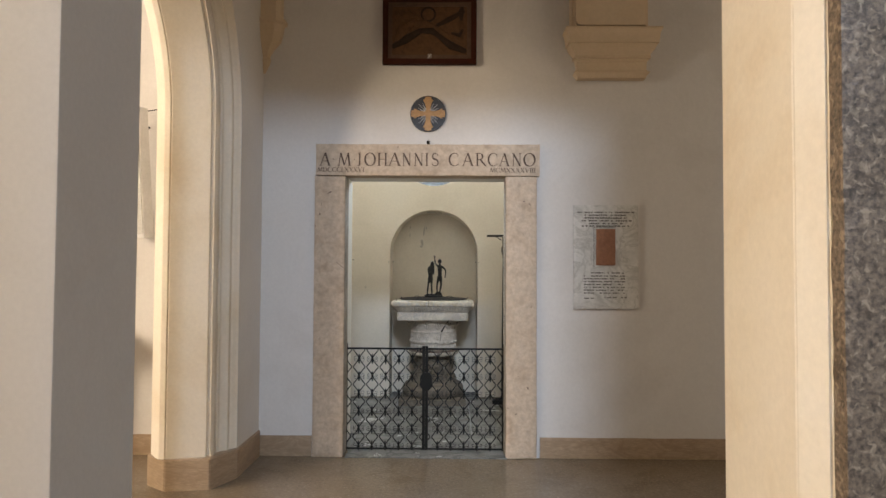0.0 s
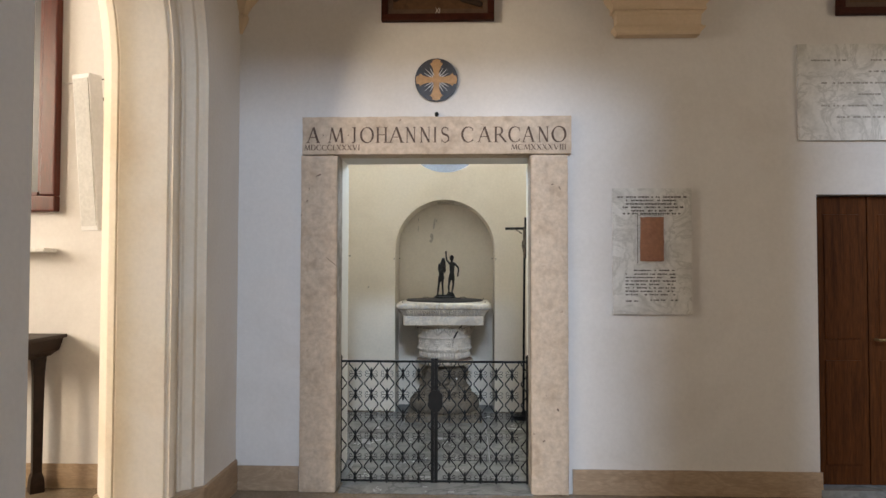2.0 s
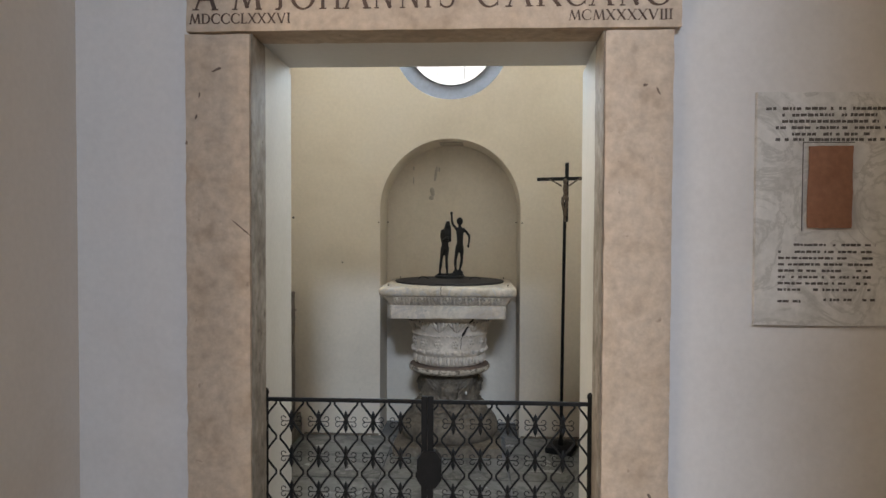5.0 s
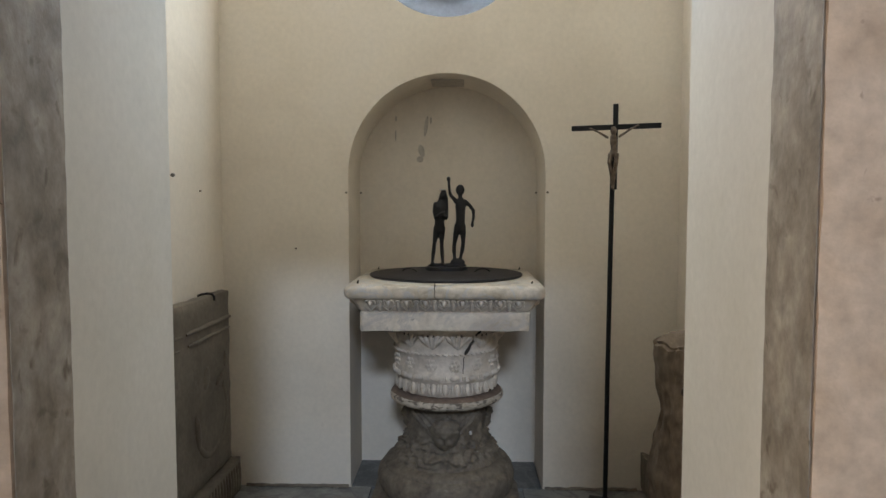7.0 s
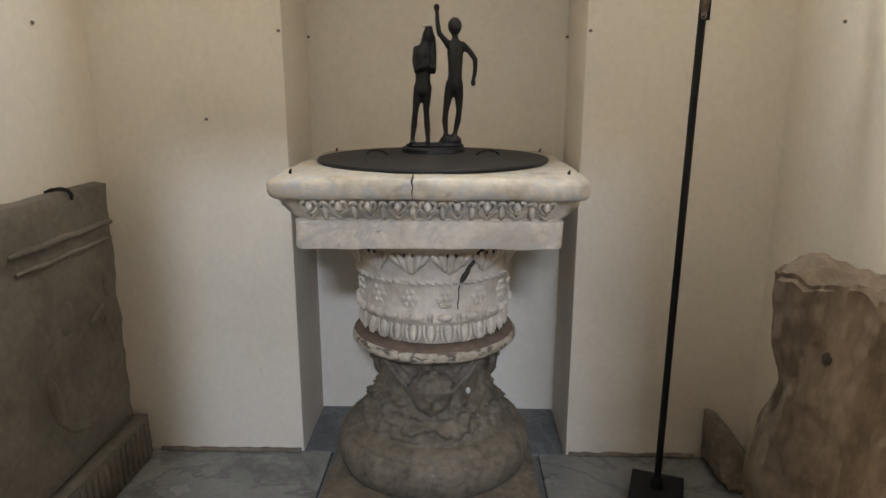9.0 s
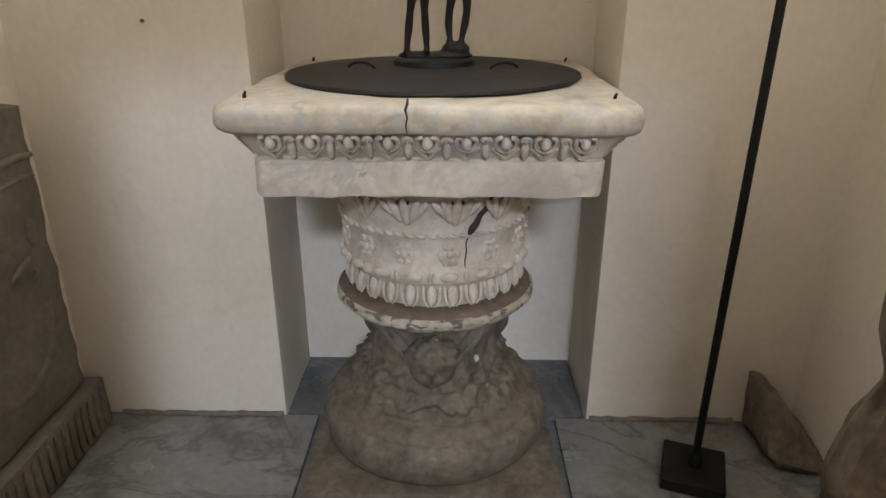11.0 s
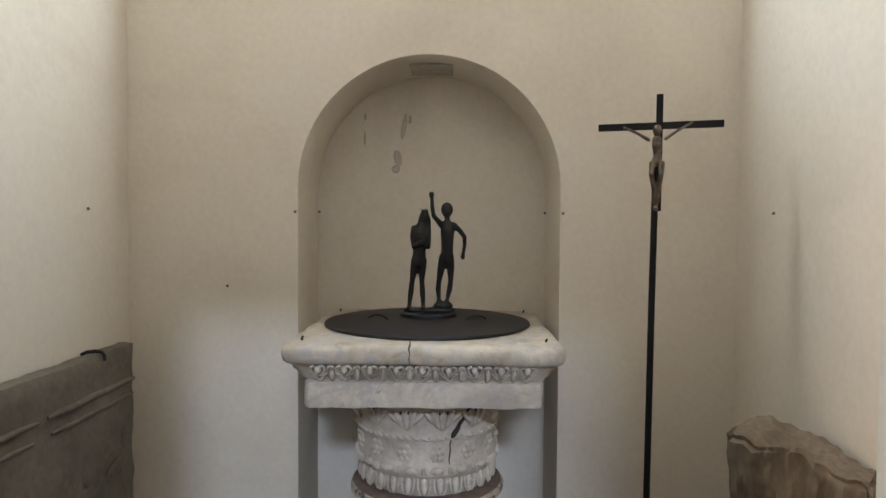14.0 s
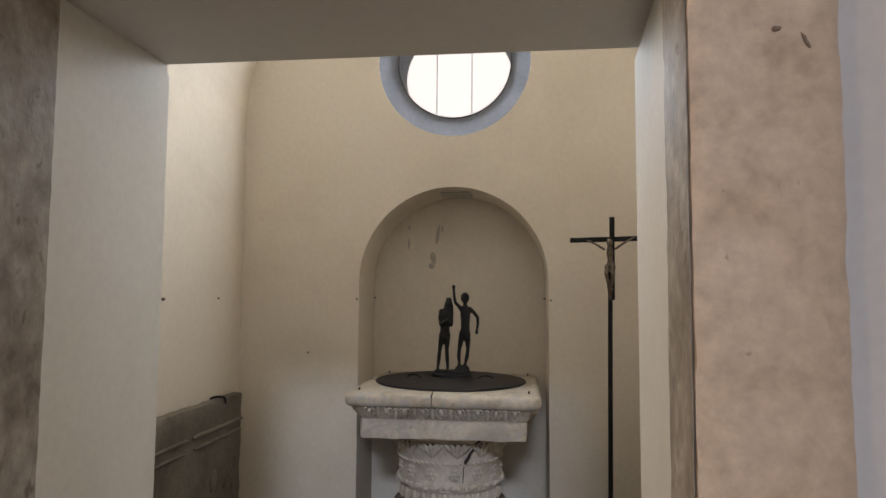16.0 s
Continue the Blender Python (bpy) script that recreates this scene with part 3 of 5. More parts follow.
# carved Roman capitals: each glyph is a set of ribbons (points, widths) in a box one unit high
def arc(cx, cz, rx, rz, a0, a1, n=14):
    return [(cx + rx * math.cos(radians(a0 + (a1 - a0) * i / n)), cz + rz * math.sin(radians(a0 + (a1 - a0) * i / n))) for i in range(n + 1)]


def stem(x, w=0.13, z0=0.0, z1=1.0, serif=0.10):
    out = [([(x, z0), (x, z1)], w)]
    for z in (z0 + 0.017, z1 - 0.017):
        out.append(([(x - w / 2 - serif, z), (x + w / 2 + serif, z)], 0.034))
    return out


def foot(x, z, half=0.13):
    return [([(x - half, z), (x + half, z)], 0.034)]


def bowl(cx, cz, rx, rz, a0=-90, a1=90):
    pts = arc(cx, cz, rx, rz, a0, a1)
    return [(pts, [0.045 + 0.09 * abs(math.cos(radians(a0 + (a1 - a0) * i / 14))) ** 1.5 for i in range(15)])]


def glyph(ch):
    """The width of a capital, and its ribbons."""
    if ch == "A":
        return 1.0, [([(0.10, 0.02), (0.50, 1.0)], 0.06), ([(0.50, 1.0), (0.86, 0.02)], 0.14), ([(0.24, 0.36), (0.74, 0.36)], 0.045)] + foot(0.10, 0.017) + foot(0.87, 0.017, 0.14)
    if ch == "M":
        return 1.15, [([(0.12, 0.02), (0.28, 0.98)], 0.06), ([(0.28, 0.98), (0.60, 0.06)], 0.13), ([(0.60, 0.06), (0.92, 0.98)], 0.06), ([(0.92, 0.98), (1.05, 0.02)], 0.14)] + foot(0.11, 0.017, 0.10) + foot(1.05, 0.017, 0.12)
    if ch == "N":
        return 0.95, [([(0.14, 0.0), (0.14, 0.98)], 0.06), ([(0.14, 0.98), (0.82, 0.02)], 0.14), ([(0.82, 0.0), (0.82, 1.0)], 0.06)] + foot(0.14, 0.017, 0.12) + foot(0.10, 0.983, 0.10) + foot(0.82, 0.983, 0.12)
    if ch == "H":
        return 1.0, stem(0.16) + stem(0.84) + [([(0.16, 0.51), (0.84, 0.51)], 0.05)]
    if ch == "I":
        return 0.33, stem(0.165)
    if ch == "J":
        return 0.42, [([(0.28, 1.0), (0.28, 0.10), (0.22, 0.02), (0.04, 0.0)], [0.13, 0.13, 0.09, 0.04])] + foot(0.26, 0.983, 0.16)
    if ch == "L":
        return 0.62, stem(0.16) + [([(0.16, 0.02), (0.58, 0.02)], 0.045), ([(0.57, 0.0), (0.60, 0.18)], 0.04)]
    if ch == "D":
        return 0.95, stem(0.16) + bowl(0.36, 0.5, 0.48, 0.475) + [([(0.16, 0.975), (0.36, 0.975)], 0.045), ([(0.16, 0.025), (0.36, 0.025)], 0.045)]
    if ch == "R":
        return 0.92, stem(0.16) + bowl(0.36, 0.74, 0.26, 0.235) + [([(0.16, 0.975), (0.36, 0.975)], 0.045), ([(0.16, 0.505), (0.36, 0.505)], 0.045), ([(0.42, 0.51), (0.88, 0.02)], 0.13)] + foot(0.87, 0.017, 0.10)
    if ch == "O":
        pts = arc(0.52, 0.5, 0.46, 0.49, 0, 360, 28)
        return 1.04, [(pts, [0.05 + 0.10 * abs(math.cos(radians(360 * i / 28 - 12))) ** 1.4 for i in range(29)])]
    if ch == "C":
        pts = arc(0.52, 0.5, 0.46, 0.49, 42, 318, 22)
        return 0.92, [(pts, [0.05 + 0.10 * max(0, -math.cos(radians(42 + 276 * i / 22))) ** 1.2 for i in range(23)]), ([(0.845, 0.72), (0.845, 0.94)], 0.04), ([(0.855, 0.06), (0.855, 0.24)], 0.03)]
    if ch == "S":
        pts = arc(0.32, 0.745, 0.22, 0.235, 30, 250, 10) + arc(0.32, 0.255, 0.25, 0.245, 80, -150, 10)
        return 0.64, [(pts, [0.05 + 0.09 * math.exp(-((i - 10.5) / 4.5) ** 2) for i in range(22)]), ([(0.52, 0.78), (0.52, 0.96)], 0.035), ([(0.09, 0.04), (0.09, 0.24)], 0.035)]
    if ch == "X":
        return 0.9, [([(0.12, 0.98), (0.78, 0.02)], 0.13), ([(0.78, 0.98), (0.12, 0.02)], 0.055)] + foot(0.12, 0.017, 0.10) + foot(0.78, 0.017, 0.11) + foot(0.12, 0.983, 0.11) + foot(0.78, 0.983, 0.10)
    if ch == "V":
        return 0.95, [([(0.10, 0.98), (0.48, 0.0)], 0.14), ([(0.48, 0.0), (0.84, 0.98)], 0.06)] + foot(0.11, 0.983, 0.12) + foot(0.84, 0.983, 0.10)
    return 0.3, [([(0.05, 0.50), (0.25, 0.50)], [0.16, 0.02])]


def roman(ch, x0, x1, z0, z1, parent, name="letter", fat=1.0):
    """One capital stretched between two places along the lintel, facing -y."""
    w, ribbons = glyph(ch)
    sx, sz = (x1 - x0) / w, z1 - z0
    bm = bmesh.new()
    for k, (pts, wid) in enumerate(ribbons):
        wid = wid if isinstance(wid, list) else [wid] * len(pts)
        P2 = [Vector((x0 + px * sx, z0 + pz * sz)) for px, pz in pts]
        left, right = [], []
        for i, p in enumerate(P2):
            d = P2[min(i + 1, len(P2) - 1)] - P2[max(i - 1, 0)]
            n = Vector((-d.y, d.x)).normalized() * wid[i] * fat * 0.5 * min(sz, (sx + sz) / 2)
            left.append(p + n)
            right.append(p - n)
        y0, y1 = FY - 0.0010 - 0.00012 * k, FY + 0.002
        for i in range(len(P2) - 1):
            quad = (left[i], left[i + 1], right[i + 1], right[i])
            prism([(q.x, q.y) for q in quad], y0, y1, axis=1, bm=bm)
    return part(name, bm, M_INK, parent)


for ch, x0, x1 in (("A", -0.808, -0.722), ("·", -0.706, -0.698), ("M", -0.673, -0.573), ("·", -0.551, -0.540), ("J", -0.528, -0.496), ("O", -0.471, -0.387), ("H", -0.373, -0.300), ("A", -0.293, -0.198), ("N", -0.188, -0.123),
                   ("N", -0.100, -0.033), ("I", -0.015, 0.006), ("S", 0.029, 0.086), ("C", 0.159, 0.234), ("A", 0.257, 0.346), ("R", 0.358, 0.436), ("C", 0.450, 0.523), ("A", 0.532, 0.613), ("N", 0.630, 0.699), ("O", 0.715, 0.805)):
    roman(ch, x0, x1, 2.162, 2.259, lintel)
for word, x0, x1, z0 in (("MDCCCLXXXVI", -0.822, -0.470, 2.116), ("MCMXXXXVIII", 0.464, 0.808, 2.115)):
    widths = [glyph(ch)[0] + 0.10 for ch in word]
    k = (x1 - x0) / sum(widths)
    for ch, w in zip(word, widths):
        roman(ch, x0, x0 + (w - 0.10) * k, z0, z0 + 0.034, lintel, "numeral", 1.15)
        x0 += w * k
for x, z, w, h, tilt in ((-0.73, 1.96, 0.06, 0.010, 25), (-0.80, 1.80, 0.02, 0.009, 65), (-0.79, 1.875, 0.024, 0.005, 80), (-0.645, 1.42, 0.10, 0.005, -40),
                         (0.762, 1.88, 0.04, 0.008, -65), (0.72, 1.90, 0.02, 0.012, 20), (-0.835, 1.71, 0.012, 0.02, 0), (0.665, 0.33, 0.02, 0.012, 0), (0.75, 0.52, 0.012, 0.02, 30)):
    scar = blob((0, 0, 0), (w / 2, 0.003, h / 2), u=14, v=8)
    for v in scar.verts:
        v.co *= 0.75 + 0.7 * noise.noise(v.co * 90 + Vector((x * 9, 0, z * 9)))
    part("chip", turned(scar, Matrix.Translation((x, 4.996, z)) @ Matrix.Rotation(radians(-tilt), 4, "Y")), M_CHIP, frame_t, "dark chip in the marble", smooth=60)
part("knob", blob((0.005, 5.005, 2.340), (0.014, 0.014, 0.016)), M_IRON, frame_t, "small black iron knob", smooth=60)


# ---------------------------------------------------------------- wrought iron gate
GY, GTOP, GBOT = 5.175, 0.790, 0.030


def gate_leaf(x0, x1, hinge):
    t = thing("gate_leaf", ((x0 + x1) / 2, GY, GBOT - 0.017), "low black wrought-iron gate leaf of ogee lattice, closed", "gate", "gate leaves in the doorway")
    hx = x0 if hinge < 0 else x1
    part("hinge_stile", tube([(hx, GY, GBOT - 0.017), (hx, GY, GTOP + 0.012), (hx, GY, GTOP + 0.018), (hx, GY, GTOP + 0.03), (hx, GY, GTOP + 0.036)], [0.009, 0.009, 0.012, 0.009, 0.002], 8), M_IRON, t, smooth=50)
    mx = x1 if hinge < 0 else x0
    part("meeting_stile", boxes(((min(mx, mx + hinge * 0.022), GY - 0.008, GBOT - 0.015), (max(mx, mx + hinge * 0.022), GY + 0.008, GTOP + 0.014)), bevel=0.002), M_IRON, t)
    lo, hi = min(hx, mx), max(hx, mx)
    part("top_rail", boxes(((lo, GY - 0.007, GTOP - 0.014), (hi, GY + 0.007, GTOP)), bevel=0.002), M_IRON, t)
    part("bottom_rail", boxes(((lo, GY - 0.007, GBOT - 0.012), (hi, GY + 0.007, GBOT)), bevel=0.002), M_IRON, t)
    if hinge > 0:
        lock = prism([(-0.006 + 0.052 * math.cos(radians(a)) * c, 0.535 + 0.075 * math.sin(radians(a))) for a, c in ((30, 1), (65, 1), (115, 1), (150, 1), (210, 1), (245, 1), (295, 1), (330, 1))], GY - 0.02, GY + 0.02, axis=1)
        part("lock_box", lock, M_IRON, t)
    p, h = 0.169 * (hi - lo), 0.132
    xs = [lo + 0.16 * (hi - lo) + p * i for i in range(-1, 6)]
    z_of = lambda j: GTOP - 0.014 - h * (j + 0.55)

    def clampx(x):
        return min(max(x, lo + 0.002), hi - 0.002)

    for i, x in enumerate(xs):
        for s in (-1, 1):
            pts = []
            if (i == 0 and s < 0) or (i == len(xs) - 1 and s > 0):
                continue
            for k in range(60):
                z = GTOP - 0.010 - h * k / 10
                if z < GBOT - 0.006:
                    break
                u = abs(2 * ((k / 10 - 0.55) - round(k / 10 - 0.55)))
                w = 0.55 * u + 0.45 * (1 - (1 - min(1.0, u) ** 1.5) ** 0.72)
                pts.append((clampx(x + s * p / 2 * w), GY + s * 0.002, z))
            part("lattice_bar", tube(pts, 0.0042, 5), M_IRON, t, smooth=60)
    flor, scroll = None, None
    for x in xs[1:-1]:
        for j in range(6):
            z = z_of(j)
            m = pose(x, GY - 0.004, z)
            if flor is None:
                bm = blob((0, 0, 0), (0.010, 0.008, 0.012), u=6, v=4)
                for s in (-1, 1):
                    tube([(0, 0, s * 0.006), (0, 0, s * 0.022), (0, 0, s * 0.028), (0, 0, s * 0.042)], [0.004, 0.009, 0.007, 0.001], 5, bm=bm)
                flor = part("finial", bm, M_IRON, t)
                flor.matrix_basis = m
            else:
                same_mesh(flor, "finial", m, t)
            if scroll is None:
                bm = bmesh.new()
                for s in (-1, 1):
                    for q in (-1, 1):
                        pts = [(s * (0.030 + 0.009 * math.cos(radians(a))), 0, q * (0.010 + 0.009 * math.sin(radians(a)))) for a in range(-90, 181, 45)]
                        tube(pts, 0.0016, 4, bm=bm)
                tube([(-0.030, 0, 0), (0.030, 0, 0)], 0.0016, 4, bm=bm)
                scroll = part("scroll", bm, M_IRON, t)
                scroll.matrix_basis = m
            else:
                same_mesh(scroll, "scroll", m, t)
    return t


gate_leaf(-0.618, -0.0145, -1)
gate_leaf(-0.0135, 0.580, 1)

# ---------------------------------------------------------------- the font
FX, FCY = -0.006, 7.130
font = thing("baptismal_font", (FX, FCY, 0.02), "weathered white marble baptismal font on a carved capital", "font")
part("plinth", rough_box((FX - 0.343, 6.79, 0.004), (FX + 0.343, 7.192, 0.075), 0.05, 0.002, 8, 0.006), M_BROWNSTONE, font, "dark worn square stone plinth", smooth=40)
part("base_ring", lathe([(0.28, 0.02), (0.298, 0.072), (0.311, 0.078), (0.322, 0.10), (0.325, 0.135), (0.319, 0.166), (0.304, 0.184), (0.296, 0.187), (0.295, 0.195), (0.288, 0.204), (0.268, 0.214), (0.24, 0.224)], (FX, FCY), 64, 0.007), M_BROWNSTONE, font, "dark round stone base", smooth=50)


def on_font(r, a, z):
    return Vector((FX + r * math.sin(a), FCY - r * math.cos(a), z))


def shaft_r(z):
    return float(np.interp(z, [0.20, 0.225, 0.25, 0.29, 0.34, 0.39, 0.43, 0.47, 0.495], [0.276, 0.252, 0.232, 0.208, 0.190, 0.181, 0.180, 0.190, 0.210]))


def bump2(u, v, su, sv):
    return math.exp(-(u / su) ** 2 - (v / sv) ** 2)


def carving(a, z):
    """Height of the shaft's relief: spread wings under the ring, clustered foliage and fruit below, at three sides."""
    third = 2 * math.pi / 3
    d = (a + third / 2) % third - third / 2
    x, h = abs(d) * 0.21, 0.0
    t = min(max((x - 0.05) / 0.14, 0.0), 1.0)
    crest = 0.415 + 0.055 * t
    low = 0.335 + 0.075 * t
    if 0.045 < x < 0.20 and low < z < crest + 0.02:
        f = math.sin((z - low) / (crest - low + 0.02) * math.pi)
        h += f * (0.016 + 0.010 * math.sin((x * 0.8 - (z - 0.4) * 1.1) * 210)) * min(1, (x - 0.045) / 0.02)
    zone = math.exp(-((z - 0.285) / 0.062) ** 4)
    p = Vector((math.sin(a) * 0.21, math.cos(a) * 0.21, z))
    cell = noise.voronoi(p * 26)[0]
    h += zone * (0.030 * max(0.0, 0.9 - cell[0] * 1.7) + 0.020 * max(0.0, 0.9 - noise.voronoi(p * 52)[0][0] * 1.6) + 0.007 * math.sin(p.z * 190 + 9 * noise.noise(p * 12)))
    for cx, cz, sx, sz, k in ((0.052, 0.262, 0.030, 0.034, 0.022), (0.105, 0.335, 0.034, 0.036, 0.014), (0.10, 0.262, 0.026, 0.026, 0.014), (0.155, 0.30, 0.022, 0.05, 0.010)):
        h += k * bump2(x - cx, z - cz, sx, sz)
    return h + 0.0035 * noise.noise(p * 60) + 0.005 * noise.noise(p * 22)


na, zs = 220, [0.20 + 0.295 * i / 58 for i in range(59)]
shaft = part("shaft", loft([[on_font(shaft_r(z) - 0.008 + 0.78 * carving(2 * math.pi * i / na, z) * min(1, (z - 0.20) / 0.03), 2 * math.pi * i / na, z) for i in range(na)] for z in zs]), M_BROWNSTONE, font,
             "grimy stone shaft carved with wings and foliage", smooth=75)


def carved_head(a0):
    """A worn winged head: one mesh, with brow, nose, cheeks and curled hair pushed out of an egg shape."""
    bm = bmesh.new()
    bmesh.ops.create_uvsphere(bm, u_segments=44, v_segments=34, radius=1)
    for v in bm.verts:
        n = v.co.copy()
        x, z = n.x, n.z
        push = 1.0
        if n.y < 0:
            push += 0.34 * bump2(x, z + 0.10, 0.11, 0.24) + 0.16 * bump2(abs(x) - 0.36, z + 0.30, 0.20, 0.20) - 0.26 * bump2(abs(x) - 0.30, z - 0.02, 0.16, 0.11)
            push += 0.13 * bump2(x, z - 0.16, 0.55, 0.07) + 0.14 * bump2(x, z + 0.46, 0.20, 0.06) - 0.16 * bump2(x, z + 0.56, 0.22, 0.04) + 0.14 * bump2(x, z + 0.72, 0.2, 0.12)
        hair = min(1, max(0, (z - 0.26 + 0.35 * max(0, abs(x) - 0.55)) / 0.12))
        push += hair * (0.02 + 0.45 * max(0, 0.75 - noise.voronoi(n * 3.0)[0][0]))
        v.co = Vector((n.x * 0.064, n.y * 0.050, n.z * 0.072)) * push + noise.noise_vector(n * 5) * 0.002
    turned(bm, Matrix.Translation(on_font(shaft_r(0.37) + 0.002, a0, 0.372)) @ Matrix.Rotation(a0, 4, "Z") @ Matrix.Rotation(radians(10), 4, "X"))
    part("carved_head", bm, M_BROWNSTONE, shaft, smooth=80)


for q in range(3):
    carved_head(q * 2 * math.pi / 3)
part("pale_patch", blob(on_font(shaft_r(0.37) + 0.012, 0.62, 0.372), (0.007, 0.008, 0.011), rot=Matrix.Rotation(0.62, 4, "Z")), M_PALE, shaft, "small pale paint fleck", smooth=60)
part("ring", lathe([(0.19, 0.494), (0.236, 0.494), (0.257, 0.501), (0.267, 0.513), (0.268, 0.525), (0.262, 0.536)], (FX, FCY), 84, 0.008), M_RING, font, "chipped marble ring with dark grime", smooth=50)
# dark brown band between the ring and the capital
part("grime_bed", lathe([(0.261, 0.5355), (0.252, 0.542), (0.236, 0.546), (0.214, 0.549), (0.20, 0.55)], (FX, FCY), 84, 0.006), M_CHIP, font, "dark brown band on the upper side of the ring", smooth=50)

cap = part("capital", lathe([(0.20, 0.546), (0.212, 0.549), (0.213, 0.556), (0.221, 0.58), (0.228, 0.60), (0.235, 0.618),
                             (0.243, 0.624), (0.243, 0.658), (0.238, 0.664), (0.238, 0.70), (0.240, 0.728), (0.245, 0.738), (0.246, 0.752), (0.244, 0.760), (0.250, 0.785), (0.262, 0.82), (0.276, 0.85), (0.283, 0.862), (0.281, 0.874)], (FX, FCY), 72, 0.004),
           M_CARVED, font, "pale carved capital with bands of beads, tongues and rosettes", smooth=50)


def ring_of(name, first, r, z, count, phase=0.0, tilt=0.0, parent=cap):
    """Copies of one carved motif all round the capital, facing outwards."""
    ob = None
    for k in range(count):
        a = 2 * math.pi * (k + phase) / count
        m = Matrix.Translation(on_font(r, a, z)) @ Matrix.Rotation(a, 4, "Z") @ Matrix.Rotation(radians(tilt), 4, "X")
        if ob is None:
            ob = part(name, first, M_CARVED, parent, smooth=60)
            ob.matrix_basis = m
        else:
            same_mesh(ob, name, m, parent)


tongue = blob((0, 0, 0), (0.0115, 0.013, 0.031), u=8, v=6)
for s in (-1, 1):
    tube([(s * 0.0165, -0.002, 0.028), (s * 0.0175, -0.004, 0.01), (s * 0.015, -0.003, -0.015), (s * 0.006, -0.002, -0.03)], [0.0035, 0.004, 0.0035, 0.002], 5, bm=tongue)
for v in tongue.verts:
    v.co.x *= 1.2
ring_of("tongue_ornament", tongue, 0.231, 0.588, 28, 0, -10)
bead = blob((0, 0, 0), (0.020, 0.015, 0.014), u=8, v=6)
for s in (0.031, 0.040):
    blob((s, 0, 0), (0.0035, 0.010, 0.013), bm=bead, u=6, v=5)
for v in bead.verts:
    v.co.x *= 1.2
ring_of("bead_ornament", bead, 0.243, 0.641, 18, 0.5)
rose = blob((0, -0.004, 0), (0.009, 0.008, 0.009), u=6, v=5)
blob((0, 0.001, 0), (0.027, 0.005, 0.030), bm=rose, u=12, v=6)
for k in range(6):
    a = k * math.pi / 3
    blob((0.019 * math.cos(a), 0, 0.022 * math.sin(a)), (0.0105, 0.008, 0.0075), bm=rose, rot=Matrix.Rotation(-a, 4, "Y"), u=6, v=5)
    ring_bm((0.021 * math.cos(a), -0.004, 0.024 * math.sin(a)), 1, 0.006, 0.0028, 6, 4, bm=rose)
ring_of("rosette", rose, 0.239, 0.697, 14, 0.4)
twist = blob((0, 0, 0), (0.015, 0.008, 0.0055), rot=Matrix.Rotation(radians(24), 4, "Y"), u=7, v=5)
ring_of("rope_ornament", twist, 0.246, 0.746, 60, 0)
leafy = bmesh.new()
for x, z, w, h, t in ((0, -0.002, 0.013, 0.042, 0), (-0.022, 0.0, 0.012, 0.036, 20), (0.022, 0.0, 0.012, 0.036, -20), (-0.040, 0.008, 0.010, 0.028, 40), (0.040, 0.008, 0.010, 0.028, -40)):
    blob((x, -0.004, z), (w, 0.010, h), bm=leafy, rot=Matrix.Rotation(radians(-t), 4, "Y"), u=8, v=7)
ring_of("acanthus_leaf", leafy, 0.259, 0.812, 14, 0.5, 22)
# solid dark beads that put the shade of gaps between lobes into colour
pit = blob((0, 0, 0), (0.0032, 0.004, 0.0055), u=6, v=5)
pit_ob = None
for k in range(14):
    for j, (dx, dz, tilt) in enumerate(((-0.034, 0.012, 30), (-0.020, -0.024, 60), (0.020, -0.024, -60), (0.034, 0.012, -30), (-0.012, 0.022, 10), (0.012, 0.022, -10))):
        a = 2 * math.pi * (k + 0.5) / 14 + dx / 0.27
        m = Matrix.Translation(on_font(0.268 + dz * 0.42, a, 0.814 + dz)) @ Matrix.Rotation(a, 4, "Z") @ Matrix.Rotation(radians(-tilt), 4, "Y")
        if pit_ob is None:
            pit_ob = part("drill_hole", pit, M_CRACK, cap, "dark bead standing for the shade between leaf lobes")
            pit_ob.matrix_basis = m
        else:
            same_mesh(pit_ob, "drill_hole", m, cap)
gash = bmesh.new()
crook = [(0.284, 0.600, 0.870, 0.005), (0.279, 0.585, 0.852, 0.006), (0.270, 0.530, 0.835, 0.005), (0.264, 0.515, 0.815, 0.006), (0.257, 0.455, 0.795, 0.006), (0.254, 0.425, 0.775, 0.008), (0.251, 0.385, 0.760, 0.009), (0.247, 0.365, 0.748, 0.005)]
tube([on_font(q[0], q[1], q[2]) for q in crook], [q[3] for q in crook], 6, bm=gash)
crook = [(0.246, 0.36, 0.742, 0.0022), (0.240, 0.345, 0.725, 0.002), (0.239, 0.352, 0.70, 0.002), (0.240, 0.335, 0.675, 0.0018), (0.242, 0.34, 0.66, 0.001)]
tube([on_font(q[0], q[1], q[2]) for q in crook], [q[3] for q in crook], 5, bm=gash)
part("crack", gash, M_CRACK, cap, "dark diagonal crack in the capital", smooth=60)

